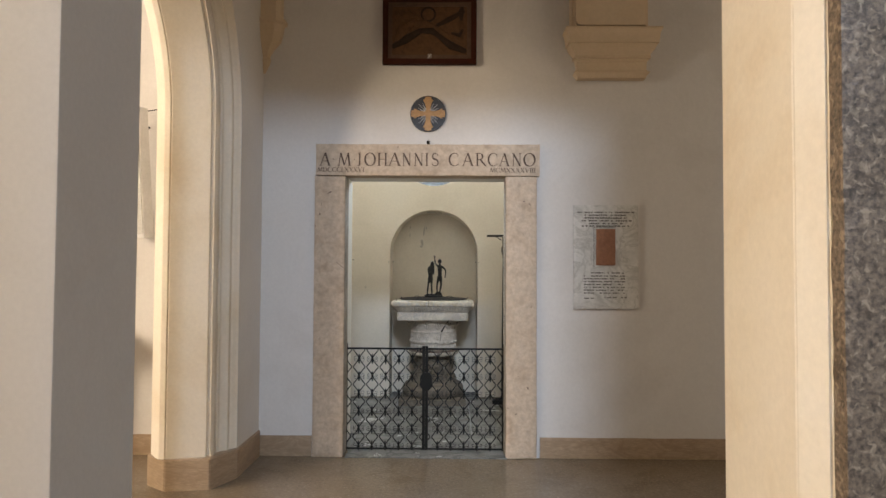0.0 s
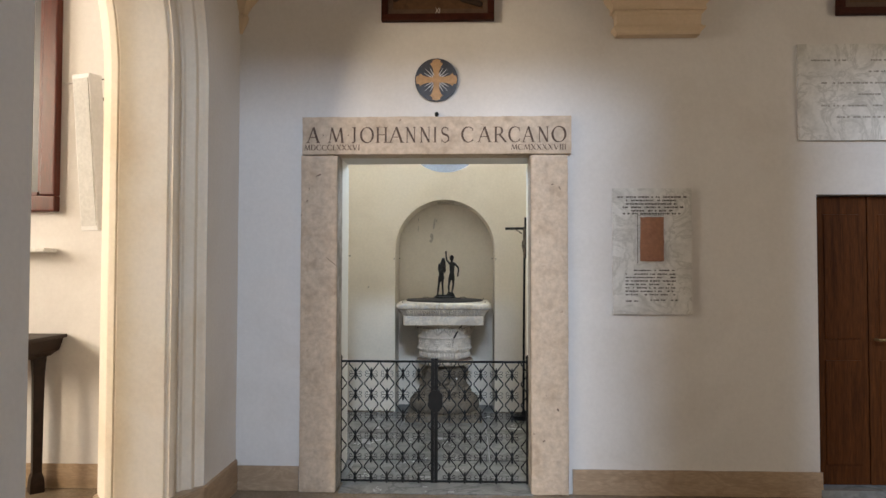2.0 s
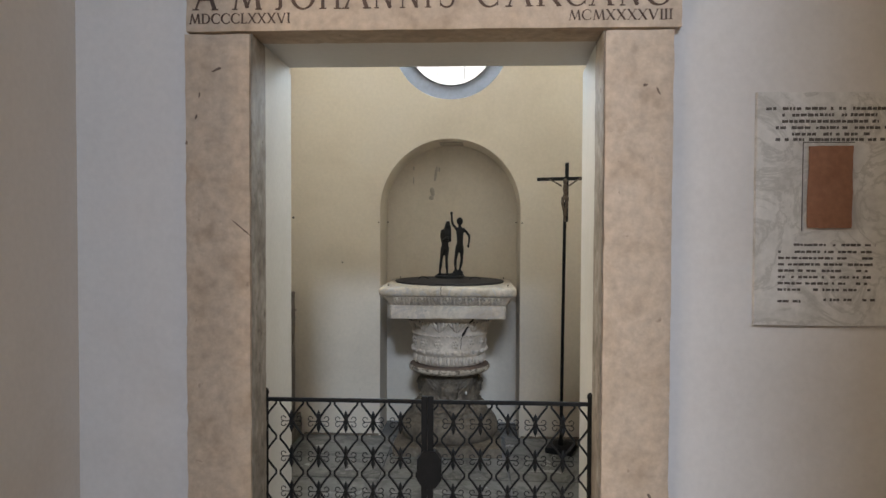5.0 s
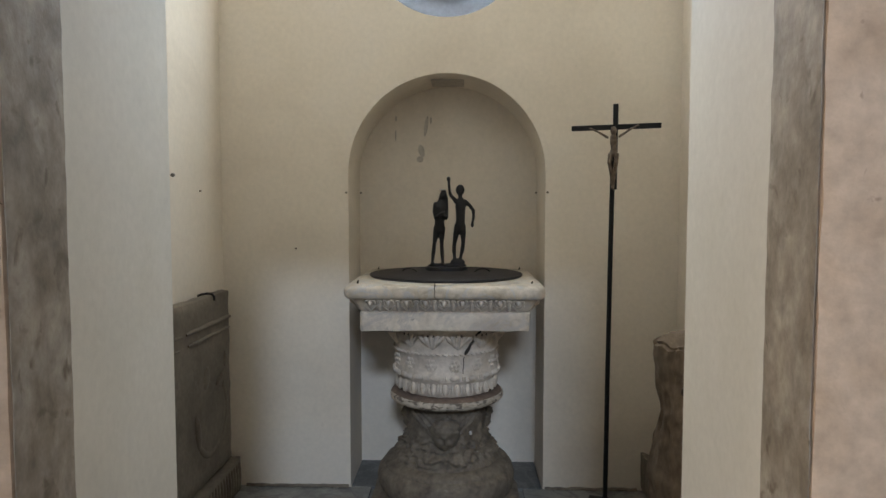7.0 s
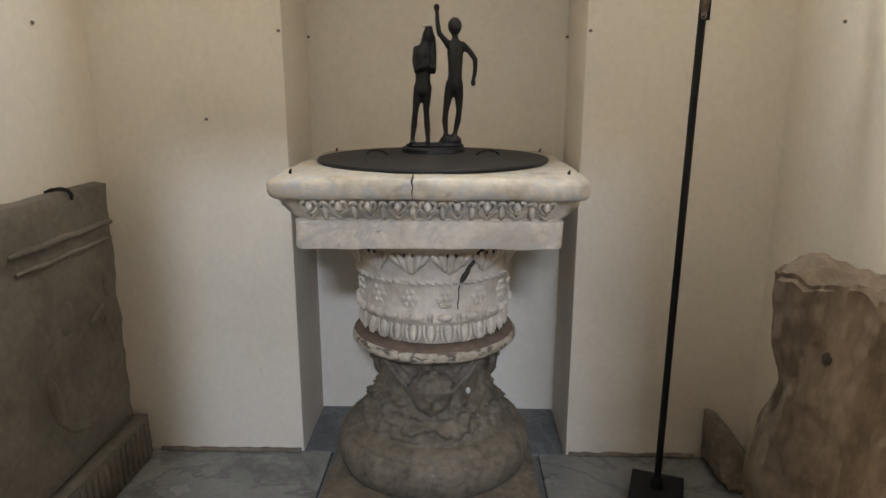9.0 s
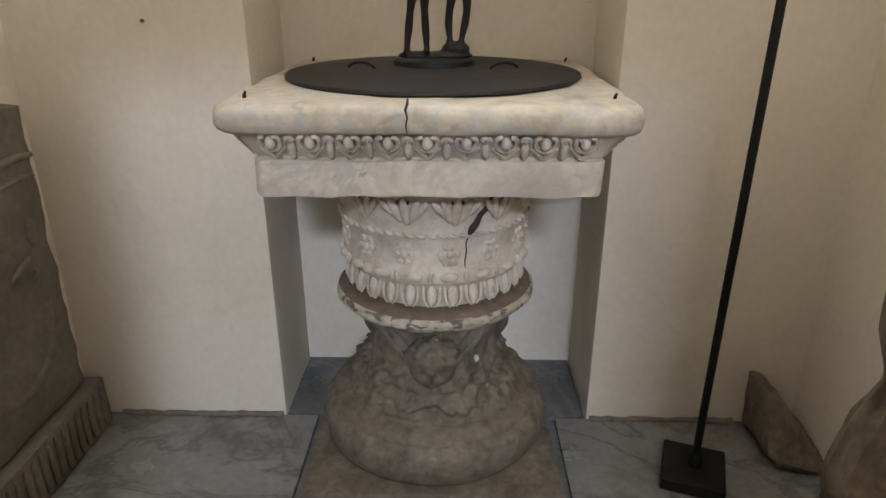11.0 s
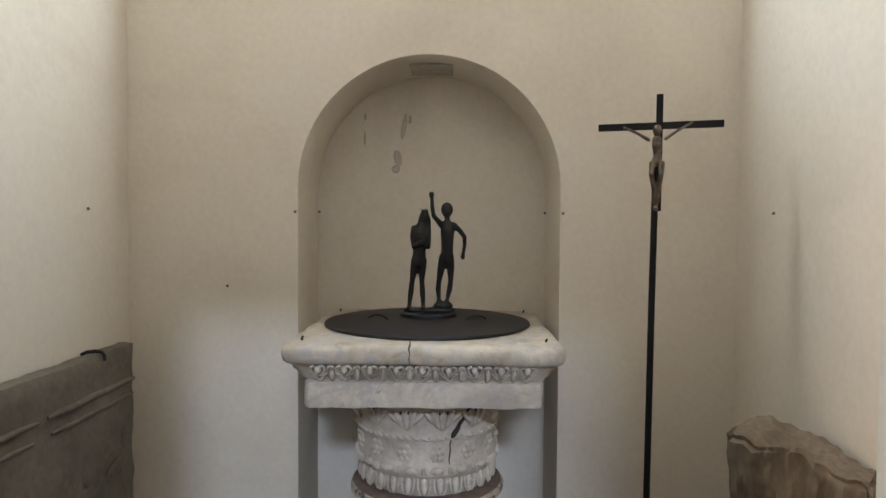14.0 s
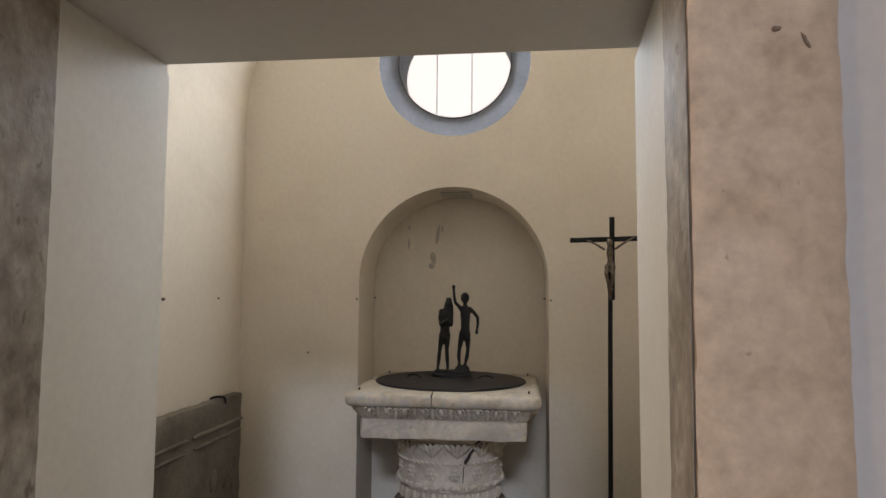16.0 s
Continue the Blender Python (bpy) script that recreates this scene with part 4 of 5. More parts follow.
SLAB = [(0.345, 0.874, 0.02), (0.357, 0.876, 0.022), (0.360, 0.884, 0.022), (0.360, 0.952, 0.022), (0.354, 0.956, 0.022), (0.354, 0.960, 0.022), (0.362, 0.964, 0.022), (0.372, 0.982, 0.03), (0.388, 1.002, 0.04),
        (0.400, 1.014, 0.05), (0.411, 1.016, 0.05), (0.419, 1.023, 0.055), (0.422, 1.037, 0.055), (0.421, 1.055, 0.055), (0.416, 1.066, 0.055), (0.405, 1.0725, 0.055), (0.388, 1.0745, 0.055), (0.30, 1.075, 0.05)]
rings = []
for h, z, r in SLAB:
    ring = []
    for x, y, zz in rounded_square(FX, FCY, h, r, z, 6):
        ring.append(Vector((x, y, zz)))
    dense = []
    for i, a in enumerate(ring):
        b = ring[(i + 1) % len(ring)]
        k = max(1, round((b - a).length / 0.035))
        k = 20 if (i + 1) % 7 == 0 else 1
        dense += [a.lerp(b, j / k) for j in range(k)]
    rings.append([p + noise.noise_vector(p * 12) * 0.004 + noise.noise_vector(p * 37) * 0.0015 for p in dense])
slab = part("basin", loft(rings[:11]), M_WHITEMARBLE, font, "square white marble basin with carved egg band", smooth=45)
part("rim", loft(rings[10:]), M_RIM, font, "thick rounded yellowed marble rim, its dim top put into the colour", smooth=45)
egg = blob((0, -0.003, 0.012), (0.0125, 0.012, 0.016), u=8, v=6)
ring_bm((0, -0.004, 0.013), 1, 0.0205, 0.0048, 10, 5, (180, 360), bm=egg)
for s in (-1, 1):
    tube([(s * 0.0205, -0.004, 0.013), (s * 0.021, -0.005, 0.024), (s * 0.016, -0.006, 0.031), (s * 0.009, -0.006, 0.031)], 0.0048, 5, bm=egg)
    tube([(s * 0.002, 0, -0.034), (s * 0.010, -0.003, -0.020), (s * 0.026, -0.003, -0.002)], [0.005, 0.0045, 0.003], 5, bm=egg)
dart = blob((0, -0.002, -0.010), (0.010, 0.009, 0.026), u=7, v=6)
ring_bm((0, -0.005, 0.020), 1, 0.0085, 0.0045, 8, 5, (0, 180), bm=dart)
blob((0, -0.004, 0.018), (0.004, 0.006, 0.006), bm=dart, u=6, v=5)
egg_ob = dart_ob = None
for q, count in ((0, 9), (1, 9), (3, 9)):
    turn = Matrix.Translation((FX, FCY, 0)) @ Matrix.Rotation(q * math.pi / 2, 4, "Z")
    for k in range(2 * count - 1):
        x = (k - (count - 1)) * 0.0385
        m = turn @ Matrix.Translation((x, -0.3815, 0.9895)) @ Matrix.Rotation(radians(34), 4, "X") @ Matrix.Diagonal((0.94, 1.25, 1.0, 1))
        if k % 2 == 0:
            if egg_ob is None:
                egg_ob = part("egg_ornament", egg, M_WHITEMARBLE, slab, smooth=60)
                egg_ob.matrix_basis = m
            else:
                same_mesh(egg_ob, "egg_ornament", m, slab)
        elif dart_ob is None:
            dart_ob = part("dart_ornament", dart, M_WHITEMARBLE, slab, smooth=60)
            dart_ob.matrix_basis = m
        else:
            same_mesh(dart_ob, "dart_ornament", m, slab)
part("crack", tube([(-0.046, 6.78, 1.0755), (-0.043, 6.729, 1.0745), (-0.046, 6.713, 1.066), (-0.042, 6.7075, 1.052), (-0.045, 6.707, 1.038), (-0.043, 6.711, 1.022)], [0.002, 0.0028, 0.0026, 0.0018, 0.0015, 0.001], 5), M_CRACK, slab, "dark crack across the rim")
for x, y in ((-0.375, 6.80), (0.362, 6.79), (-0.372, 7.46), (0.365, 7.46)):
    part("iron_pin", tube([(x, y, 1.065), (x, y, 1.080), (x + 0.003, y, 1.087)], [0.0045, 0.004, 0.0025], 6), M_IRON, slab, "short rusty iron pin", smooth=50)

# lid with its two handles
LX, LY = -0.008, 7.152
lid = thing("font_lid", (LX, LY, 1.075), "flat round blackened metal lid on the font", "lid")
part("disc", lathe([(0.31, 1.075), (0.356, 1.0755), (0.362, 1.080), (0.360, 1.086), (0.345, 1.089), (0.20, 1.098), (0.02, 1.103)], (LX, LY), 64, 0.0015), M_LID, lid, smooth=40)
for s in (-1, 1):
    pts = [(LX + s * 0.17 + 0.036 * math.cos(radians(a)), LY - 0.06 + 0.02 * math.cos(radians(a)) * s, 1.093 + 0.019 * math.sin(radians(a))) for a in range(0, 181, 20)]
    part("handle", tube(pts, 0.0032, 6), M_IRON, lid, "thin bent iron handle", smooth=60)


# ---------------------------------------------------------------- statuettes
def statuette(name, limbs, base, label, voxel=0.0036):
    """One fused figure from tapered limbs."""
    bm = bmesh.new()
    for pts, rad in limbs:
        tube(pts, rad, 8, bm=bm)
        for p, r in ((pts[0], rad[0]), (pts[-1], rad[-1])):
            blob(p, (r, r, r), bm=bm, u=8, v=6)
    for c, size in base:
        blob(c, size, bm=bm, u=12, v=8)
    ob = tagged(add(name, bm, M_BRONZE, smooth=80), label, "statuette", "bronze statuettes on the font lid")
    r = ob.modifiers.new("fuse", "REMESH")
    r.mode, r.voxel_size, r.use_smooth_shade = "VOXEL", voxel, True
    s = ob.modifiers.new("soften", "SMOOTH")
    s.factor, s.iterations = 0.4, 2
    return ob


SY = 7.165


def P(x, z, y=0.0):
    return (x, SY + y, 1.115 + (z - 1.115) * 1.024)


statuette("statuette", [
    ([P(-0.074, 1.130, -0.010), P(-0.074, 1.140), P(-0.069, 1.185, 0.004), P(-0.0646, 1.2236), P(-0.058, 1.265), P(-0.053, 1.295)], [0.009, 0.0075, 0.0105, 0.0095, 0.0145, 0.0165]),
    ([P(-0.025, 1.130, -0.010), P(-0.025, 1.140), P(-0.028, 1.185, 0.004), P(-0.030, 1.2236), P(-0.029, 1.265), P(-0.028, 1.295)], [0.009, 0.0075, 0.0105, 0.0095, 0.0145, 0.0165]),
    ([P(-0.040, 1.290), P(-0.040, 1.325), P(-0.038, 1.36), P(-0.036, 1.392), P(-0.033, 1.412)], [0.026, 0.0235, 0.025, 0.0275, 0.020]),
    ([P(-0.058, 1.405), P(-0.0625, 1.372, -0.002), P(-0.058, 1.342, -0.014), P(-0.038, 1.354, -0.030), P(-0.020, 1.366, -0.032)], [0.013, 0.0115, 0.0105, 0.0095, 0.008]),
    ([P(-0.011, 1.402), P(-0.0075, 1.372, -0.004), P(-0.007, 1.345, -0.012), P(-0.022, 1.352, -0.030)], [0.012, 0.0105, 0.010, 0.0085]),
    ([P(-0.031, 1.405, 0.008), P(-0.026, 1.43, 0.006), P(-0.022, 1.45), P(-0.021, 1.462)], [0.021, 0.020, 0.0185, 0.014]),
    ([P(-0.0075, 1.340, -0.008), P(-0.006, 1.39, 0.0), P(-0.010, 1.44, 0.0)], [0.0075, 0.009, 0.010]),
], [(P(-0.050, 1.121), (0.048, 0.034, 0.010)), (P(-0.022, 1.445, -0.004), (0.0175, 0.019, 0.023)), (P(-0.074, 1.131, -0.016), (0.009, 0.017, 0.006)), (P(-0.025, 1.131, -0.016), (0.009, 0.017, 0.006)),
    (P(-0.041, 1.296), (0.0285, 0.021, 0.020))],
           "slender dark bronze statuette with crossed arms, on the font lid")
statuette("statuette", [
    ([P(0.030, 1.152, -0.008), P(0.032, 1.160), P(0.0285, 1.195, 0.004), P(0.031, 1.2236), P(0.039, 1.27), P(0.046, 1.305)], [0.0085, 0.0075, 0.0105, 0.0095, 0.0145, 0.0165]),
    ([P(0.060, 1.152, -0.008), P(0.061, 1.160), P(0.069, 1.195, 0.004), P(0.073, 1.2236), P(0.072, 1.27), P(0.069, 1.305)], [0.0085, 0.0075, 0.0105, 0.0095, 0.0145, 0.0165]),
    ([P(0.058, 1.300), P(0.060, 1.335), P(0.060, 1.365), P(0.060, 1.40), P(0.060, 1.422)], [0.025, 0.0215, 0.023, 0.0255, 0.018]),
    ([P(0.040, 1.418), P(0.026, 1.434, -0.008), P(0.011, 1.450, -0.012), P(0.006, 1.48, -0.014), P(0.004, 1.513, -0.012)], [0.012, 0.0095, 0.0085, 0.0075, 0.0065]),
    ([P(0.082, 1.418), P(0.102, 1.402), P(0.121, 1.378), P(0.122, 1.348), P(0.117, 1.320)], [0.012, 0.0095, 0.009, 0.0075, 0.0065]),
    ([P(0.060, 1.42), P(0.058, 1.45)], [0.0105, 0.0105]),
], [(P(0.047, 1.136), (0.036, 0.030, 0.019)), (P(0.058, 1.472), (0.022, 0.023, 0.0265)), (P(0.003, 1.523, -0.012), (0.010, 0.010, 0.0115)), (P(0.116, 1.309), (0.0085, 0.009, 0.0115)),
    (P(0.020, 1.121), (0.072, 0.036, 0.011)), (P(0.059, 1.303), (0.027, 0.020, 0.019))],
           "slender dark bronze statuette with one raised arm, on the font lid")
tagged(add("round_stand", lathe([(0.096, 1.099), (0.101, 1.101), (0.101, 1.113), (0.096, 1.117), (0.02, 1.118)], (-0.006, SY), 40, 0.004), M_BRONZE, smooth=40), "low round dark bronze stand under the two statuettes", "stand")
tagged(add("shell_dish", blob((-0.026, SY - 0.004, 1.4815), (0.017, 0.014, 0.0035)), M_PALE, smooth=60), "small pale shell on the statuette's head", "shell")

# ---------------------------------------------------------------- processional cross
CX, CYY = 0.714, 6.945
ux, uy = 0.9441, -0.3295
cross = thing("processional_cross", (CX, CYY, 0.02), "tall thin dark processional cross on a square iron foot", "cross")
R = pose(CX, CYY, 0, 0, 0, math.degrees(math.atan2(uy, ux)))
part("foot_plate", turned(boxes(((-0.082, -0.088, 0.02), (0.082, 0.088, 0.056)), bevel=0.004), R), M_IRON, cross, "heavy square black iron plate")
part("pole", tube([(CX, CYY, 0.056), (CX + 0.003, CYY, 0.6), (CX + 0.008, CYY, 1.2), (CX + 0.013, CYY, 1.60)], 0.0105, 10), M_IRON, cross, smooth=60)
part("collar", tube([(CX, CYY, 0.058), (CX, CYY, 0.066), (CX, CYY, 0.09), (CX, CYY, 0.096)], [0.02, 0.02, 0.016, 0.011], 10), M_IRON, cross, smooth=40)
R2 = pose(CX + 0.013, CYY, 0, 0, 0.3, math.degrees(math.atan2(uy, ux)))
part("upright", turned(boxes(((-0.0105, -0.007, 1.475), (0.0105, 0.007, 1.846)), bevel=0.0015), R2), M_IRON, cross)
part("cross_beam", turned(boxes(((-0.19, -0.0075, 1.735), (0.19, 0.0075, 1.757)), bevel=0.0015), R2), M_IRON, cross)
corpus = bmesh.new()
for pts, rad in (([(-0.105, -0.014, 1.744), (-0.06, -0.02, 1.722), (-0.026, -0.024, 1.700)], [0.005, 0.0062, 0.008]), ([(0.105, -0.014, 1.752), (0.06, -0.02, 1.726), (0.026, -0.024, 1.702)], [0.005, 0.0062, 0.008]),
                 ([(0, -0.022, 1.708), (0, -0.024, 1.682), (0.001, -0.022, 1.655), (0.002, -0.022, 1.632)], [0.017, 0.0205, 0.0155, 0.019]),
                 ([(-0.012, -0.024, 1.63), (-0.014, -0.034, 1.59), (-0.007, -0.026, 1.545), (-0.003, -0.02, 1.49)], [0.0135, 0.012, 0.009, 0.0065]),
                 ([(0.015, -0.024, 1.63), (0.014, -0.034, 1.59), (0.008, -0.026, 1.545), (0.003, -0.022, 1.49)], [0.0135, 0.012, 0.009, 0.0065])):
    rad = [q * 0.8 for q in rad]
    tube(pts, rad, 8, bm=corpus)
    blob(pts[-1], (rad[-1],) * 3, bm=corpus, u=8, v=6)
blob((0, -0.028, 1.728), (0.0145, 0.015, 0.019), bm=corpus)
blob((0.001, -0.022, 1.632), (0.018, 0.014, 0.017), bm=corpus)
blob((0, -0.024, 1.482), (0.008, 0.014, 0.007), bm=corpus)
fig = part("figurine", turned(corpus, R2 @ Matrix.Translation((-0.005, 0, 0))), M_SILVER, cross, "small worn silvered metal figure", smooth=70)
r = fig.modifiers.new("fuse", "REMESH")
r.mode, r.voxel_size, r.use_smooth_shade = "VOXEL", 0.0028, True

# ---------------------------------------------------------------- carved stones against the side walls
slab_t = thing("relief_slab", (-1.06, 6.5, 0.02), "grey-brown carved stone slab leaning against the wall", "stone slab")
part("panel", rough_box((-1.098, 5.92, 0.19), (-1.035, 7.105, 1.012), 0.03, 0.004, 6, 0.010), M_SLABREL, slab_t, smooth=40)
for z, y0, y1, r in ((0.885, 6.60, 7.09, 0.011), (0.835, 6.62, 7.08, 0.008), (0.885, 5.94, 6.56, 0.009), (0.835, 5.94, 6.54, 0.007)):
    pts = [(-1.034, y0 + (y1 - y0) * k / 8, z + 0.002 * math.sin(k * 2.1)) for k in range(9)]
    part("moulding", tube(pts, [r * (0.6 if k in (0, 8) else 1) for k in range(9)], 8), M_SLABREL, slab_t, smooth=60)
ringrel = ring_bm((0, 6.86, 0.48), 0, 0.17, 0.016, 30, 8, (200, 400))
turned(ringrel, Matrix.Translation((-1.036, 0, 0)) @ Matrix.Diagonal((0.3, 1, 1, 1)))
part("relief_ring", ringrel, M_SLABREL, slab_t, smooth=60)
for y, z, sy, sz, t in ((6.95, 0.62, 0.05, 0.012, 25), (6.80, 0.66, 0.035, 0.05, -10), (7.02, 0.70, 0.02, 0.04, 0), (6.70, 0.45, 0.03, 0.08, 12), (6.45, 0.60, 0.06, 0.05, 0), (6.35, 0.45, 0.05, 0.07, 20), (6.2, 0.62, 0.07, 0.03, -20)):
    part("worn_relief", blob((-1.035, y, z), (0.009, sy, sz), rot=Matrix.Rotation(radians(t), 4, "X"), u=12, v=8), M_SLABREL, slab_t, smooth=60)
part("fluted_base", rough_box((-1.098, 5.92, 0.02), (-1.008, 7.15, 0.188), 0.05, 0.003, 8, 0.006), M_SLABREL, slab_t, smooth=40)
flute = None
for k in range(36):
    y = 5.95 + k * 0.033
    m = pose(-1.006, y, 0.104)
    if flute is None:
        flute = part("flute", blob((0, 0, 0), (0.010, 0.010, 0.070), u=6, v=6), M_SLABREL, slab_t, smooth=60)
        flute.matrix_basis = m
    else:
        same_mesh(flute, "flute", m, slab_t)
hook = tube([(-1.098, 6.88, 1.006), (-1.08, 6.88, 1.014), (-1.055, 6.885, 1.017), (-1.036, 6.888, 1.013), (-1.028, 6.89, 1.0), (-1.028, 6.89, 0.985)], [0.006, 0.006, 0.006, 0.006, 0.006, 0.004], 6)
tagged(add("iron_hook", hook, M_IRON, smooth=60), "rusty iron clamp holding the slab to the wall", "hook")


def broken(p):
    """A slab set across the corner of the wall; its top falls towards one end, its foot narrows there, the other edge is notched."""
    u, v, z = p.x / 0.32, p.y / 0.16, p.z
    up = max(0.0, (z - 0.55) / 0.33)
    near = Vector((0.788, 6.515, 0)).lerp(Vector((1.02 - 0.06 * (1 - min(1, z / 0.8)), 6.275, 0)), u)
    far = Vector((0.975, 6.67, 0)).lerp(Vector((1.09, 6.37, 0)), u)
    q = near.lerp(far, v)
    z += up * (-0.055 * u + 0.012 * v + 0.028 * noise.noise(Vector((u * 3.1, v * 2.0, 4.0))) + 0.012 * noise.noise(Vector((u * 11.0, v * 7.0, 9.0))))
    edge = max(0.0, 1 - u * 4)
    q += Vector((0.7, -0.7, 0)) * edge * (0.03 * max(0, 1 - abs(z - 0.63) / 0.09) - 0.02 * max(0, 1 - abs(z - 0.42) / 0.16) - 0.03 * max(0, 0.35 - z))
    q += Vector((-0.7, -0.7, 0)) * (1 - v) * (0.022 * noise.noise(Vector((u * 2.2, z * 4.0, 2.0))) + 0.020 * noise.noise(Vector((u * 9.0, z * 3.0, 7.0))) + 0.014 * noise.noise(Vector((u * 14.0, z * 17.0, 3.0))) + 0.006 * noise.noise(Vector((u * 30.0, z * 60.0, 1.0))) + 0.05 * max(0, 0.3 - z))
    return Vector((q.x, q.y, z))


frag = thing("stone_fragment", (0.97, 6.45, 0.02), "broken weathered beige stone fragment leaning by the wall", "stone fragment")
part("block", rough_box((0, 0, 0.02), (0.32, 0.16, 0.90), 0.011, 0.006, 7, 0.012, broken), M_FRAGMENT, frag, smooth=45)
# no recess is cut; a dark bead carries the hole's shade
part("hole", blob((0.879, 6.420, 0.722), (0.011, 0.012, 0.015), u=8, v=6), M_CRACK, frag, "dark bead standing for the shade in a round hole", smooth=60)
# dark rough wedge, tallest at its left, low in the right corner
lump = thing("small_stone", (1.0, 7.14, 0.02), "small dark rough wedge in the corner", "stone")
part("rock", rough_box((0.93, 6.93, 0.02), (1.095, 7.19, 0.2), 0.03, 0.012, 11, 0.02, lambda p: Vector((p.x, p.y + (7.19 - p.y) * 0.55 * (p.z - 0.02) / 0.22, 0.02 + (p.z - 0.02) * max(0.25, 1.2 * (1.12 - p.x) / 0.17)))), M_BROWNSTONE, lump, smooth=50)
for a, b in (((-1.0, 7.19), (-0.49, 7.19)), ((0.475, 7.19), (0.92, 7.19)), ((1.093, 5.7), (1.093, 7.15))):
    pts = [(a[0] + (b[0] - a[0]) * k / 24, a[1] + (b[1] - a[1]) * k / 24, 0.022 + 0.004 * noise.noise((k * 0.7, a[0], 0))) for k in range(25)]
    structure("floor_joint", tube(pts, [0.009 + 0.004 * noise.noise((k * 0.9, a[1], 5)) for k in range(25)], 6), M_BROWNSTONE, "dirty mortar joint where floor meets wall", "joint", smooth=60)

# small nails, marks and fittings on the chapel walls
nail = None
for k, (x, y, z) in enumerate(((-0.492, 7.196, 1.470), (0.476, 7.196, 1.470), (-0.474, 7.538, 1.478), (0.458, 7.538, 1.478), (-1.098, 6.93, 1.47), (1.098, 6.93, 1.47), (-0.740, 7.196, 1.199), (-0.648, 5.655, 1.47), (0.655, 5.655, 1.47))):
    if nail is None:
        nail = tagged(add("nail", blob((0, 0, 0), (0.006, 0.006, 0.005), u=8, v=6), M_BROWNSTONE, smooth=60), "small rusty nail head in the plaster", "nail", "nails in the chapel walls")
        nail.matrix_basis = pose(x, y, z)
    else:
        copy_thing(nail, pose(x, y, z))
for x, z, w, h, t in ((-0.125, 1.83, 0.010, 0.055, 8), (-0.150, 1.70, 0.016, 0.035, -12), (-0.158, 1.655, 0.018, 0.016, 0), (-0.10, 1.86, 0.006, 0.018, 0), (-0.285, 1.87, 0.006, 0.015, 0), (-0.287, 1.78, 0.004, 0.03, 0)):
    tagged(add("plaster_stain", blob((x, 7.5405, z), (w, 0.0025, h), rot=Matrix.Rotation(radians(t), 4, "Y"), u=12, v=6), M_STAIN, smooth=60), "flaking damp mark on the niche plaster", "stain", "damp marks in the niche")
tagged(add("niche_plate", boxes(((-0.088, 7.30, 2.019), (0.076, 7.46, 2.028)), bevel=0.003), M_STAIN), "small grey metal plate under the niche crown", "plate")

# ---------------------------------------------------------------- things on the doorway wall
pl = thing("wall_plaque", (1.33, FACE, 1.10), "grey veined marble plaque with dark inscriptions and a terracotta tile", "plaque")
part("plate", rough_box((1.089, FACE - 0.022, 1.101), (1.571, FACE - 0.001, 1.878), 0.04, 0.001, 8, 0.002), M_PLAQUE, pl, smooth=40)
part("recess_frame", boxes(((1.238, FACE - 0.0235, 1.417), (1.241, FACE - 0.021, 1.712)), ((1.241, FACE - 0.0235, 1.709), (1.404, FACE - 0.021, 1.712))), M_INKGREY, pl)
part("terracotta_tile", rough_box((1.250, FACE - 0.036, 1.424), (1.400, FACE - 0.02, 1.702), 0.02, 0.002, 12, 0.006), M_TERRA, pl, "reddish-brown terracotta tile", smooth=40)


def bars(x0, x1, z, h, seed, gap=0.35):
    """A line of small dark strokes in place of words too small to read."""
    r = random.Random(seed)
    bm = bmesh.new()
    x = x0
    while x < x1:
        w = r.uniform(0.006, 0.02)
        if r.random() > 0.12:
            q = bmesh.ops.create_cube(bm, size=1)
            b = min(x + w, x1)
            for v in q["verts"]:
                v.co = (x if v.co.x < 0 else b, FACE - (0.0215 if v.co.y > 0 else 0.0235), z + h * (r.uniform(-0.55, -0.4) if v.co.z < 0 else r.uniform(0.25, 0.5)))
        x += w + r.uniform(0.002, 0.005) + (0.010 if r.random() < gap * 0.4 else 0)
    return bm


for k, (x0, x1, z) in enumerate(((1.118, 1.540, 1.822), (1.170, 1.475, 1.801), (1.170, 1.480, 1.780), (1.150, 1.520, 1.759), (1.190, 1.505, 1.738), (1.150, 1.505, 1.720))):
    tagged(part("text_line", bars(x0, x1, z, 0.011, k), M_INKGREY, pl), kind="stuff")
for k, (x0, x1, z) in enumerate(((1.215, 1.478, 1.372), (1.165, 1.475, 1.349), (1.165, 1.470, 1.328), (1.165, 1.478, 1.307), (1.165, 1.470, 1.286), (1.165, 1.478, 1.265), (1.165, 1.470, 1.244), (1.165, 1.465, 1.223), (1.315, 1.48, 1.190), (1.165, 1.24, 1.184))):
    tagged(part("text_line", bars(x0, x1, z, 0.009, 20 + k, 0.6), M_INKGREY, pl), kind="stuff")

pl2 = thing("wall_plaque", (2.75, FACE, 2.165), "large pale grey marble plaque with faint inscription", "plaque")
part("plate", rough_box((2.222, FACE - 0.022, 2.167), (3.25, FACE - 0.001, 2.762), 0.05, 0.001, 8, 0.002), M_PLAQUE, pl2, smooth=40)
for k, (x0, x1, z) in enumerate(((2.30, 2.52, 2.66), (2.66, 2.95, 2.66), (2.62, 2.90, 2.59), (2.36, 3.05, 2.52), (2.58, 2.98, 2.45), (2.36, 3.10, 2.38), (2.45, 2.9, 2.31))):
    part("text_line", bars(x0, x1, z, 0.012, 50 + k), mat("faded_letter_paint", [(0.27, 0.25, 0.22), (0.33, 0.31, 0.27)], 30, bump=0.0) if k == 0 else bpy.data.materials["faded_letter_paint"], pl2)


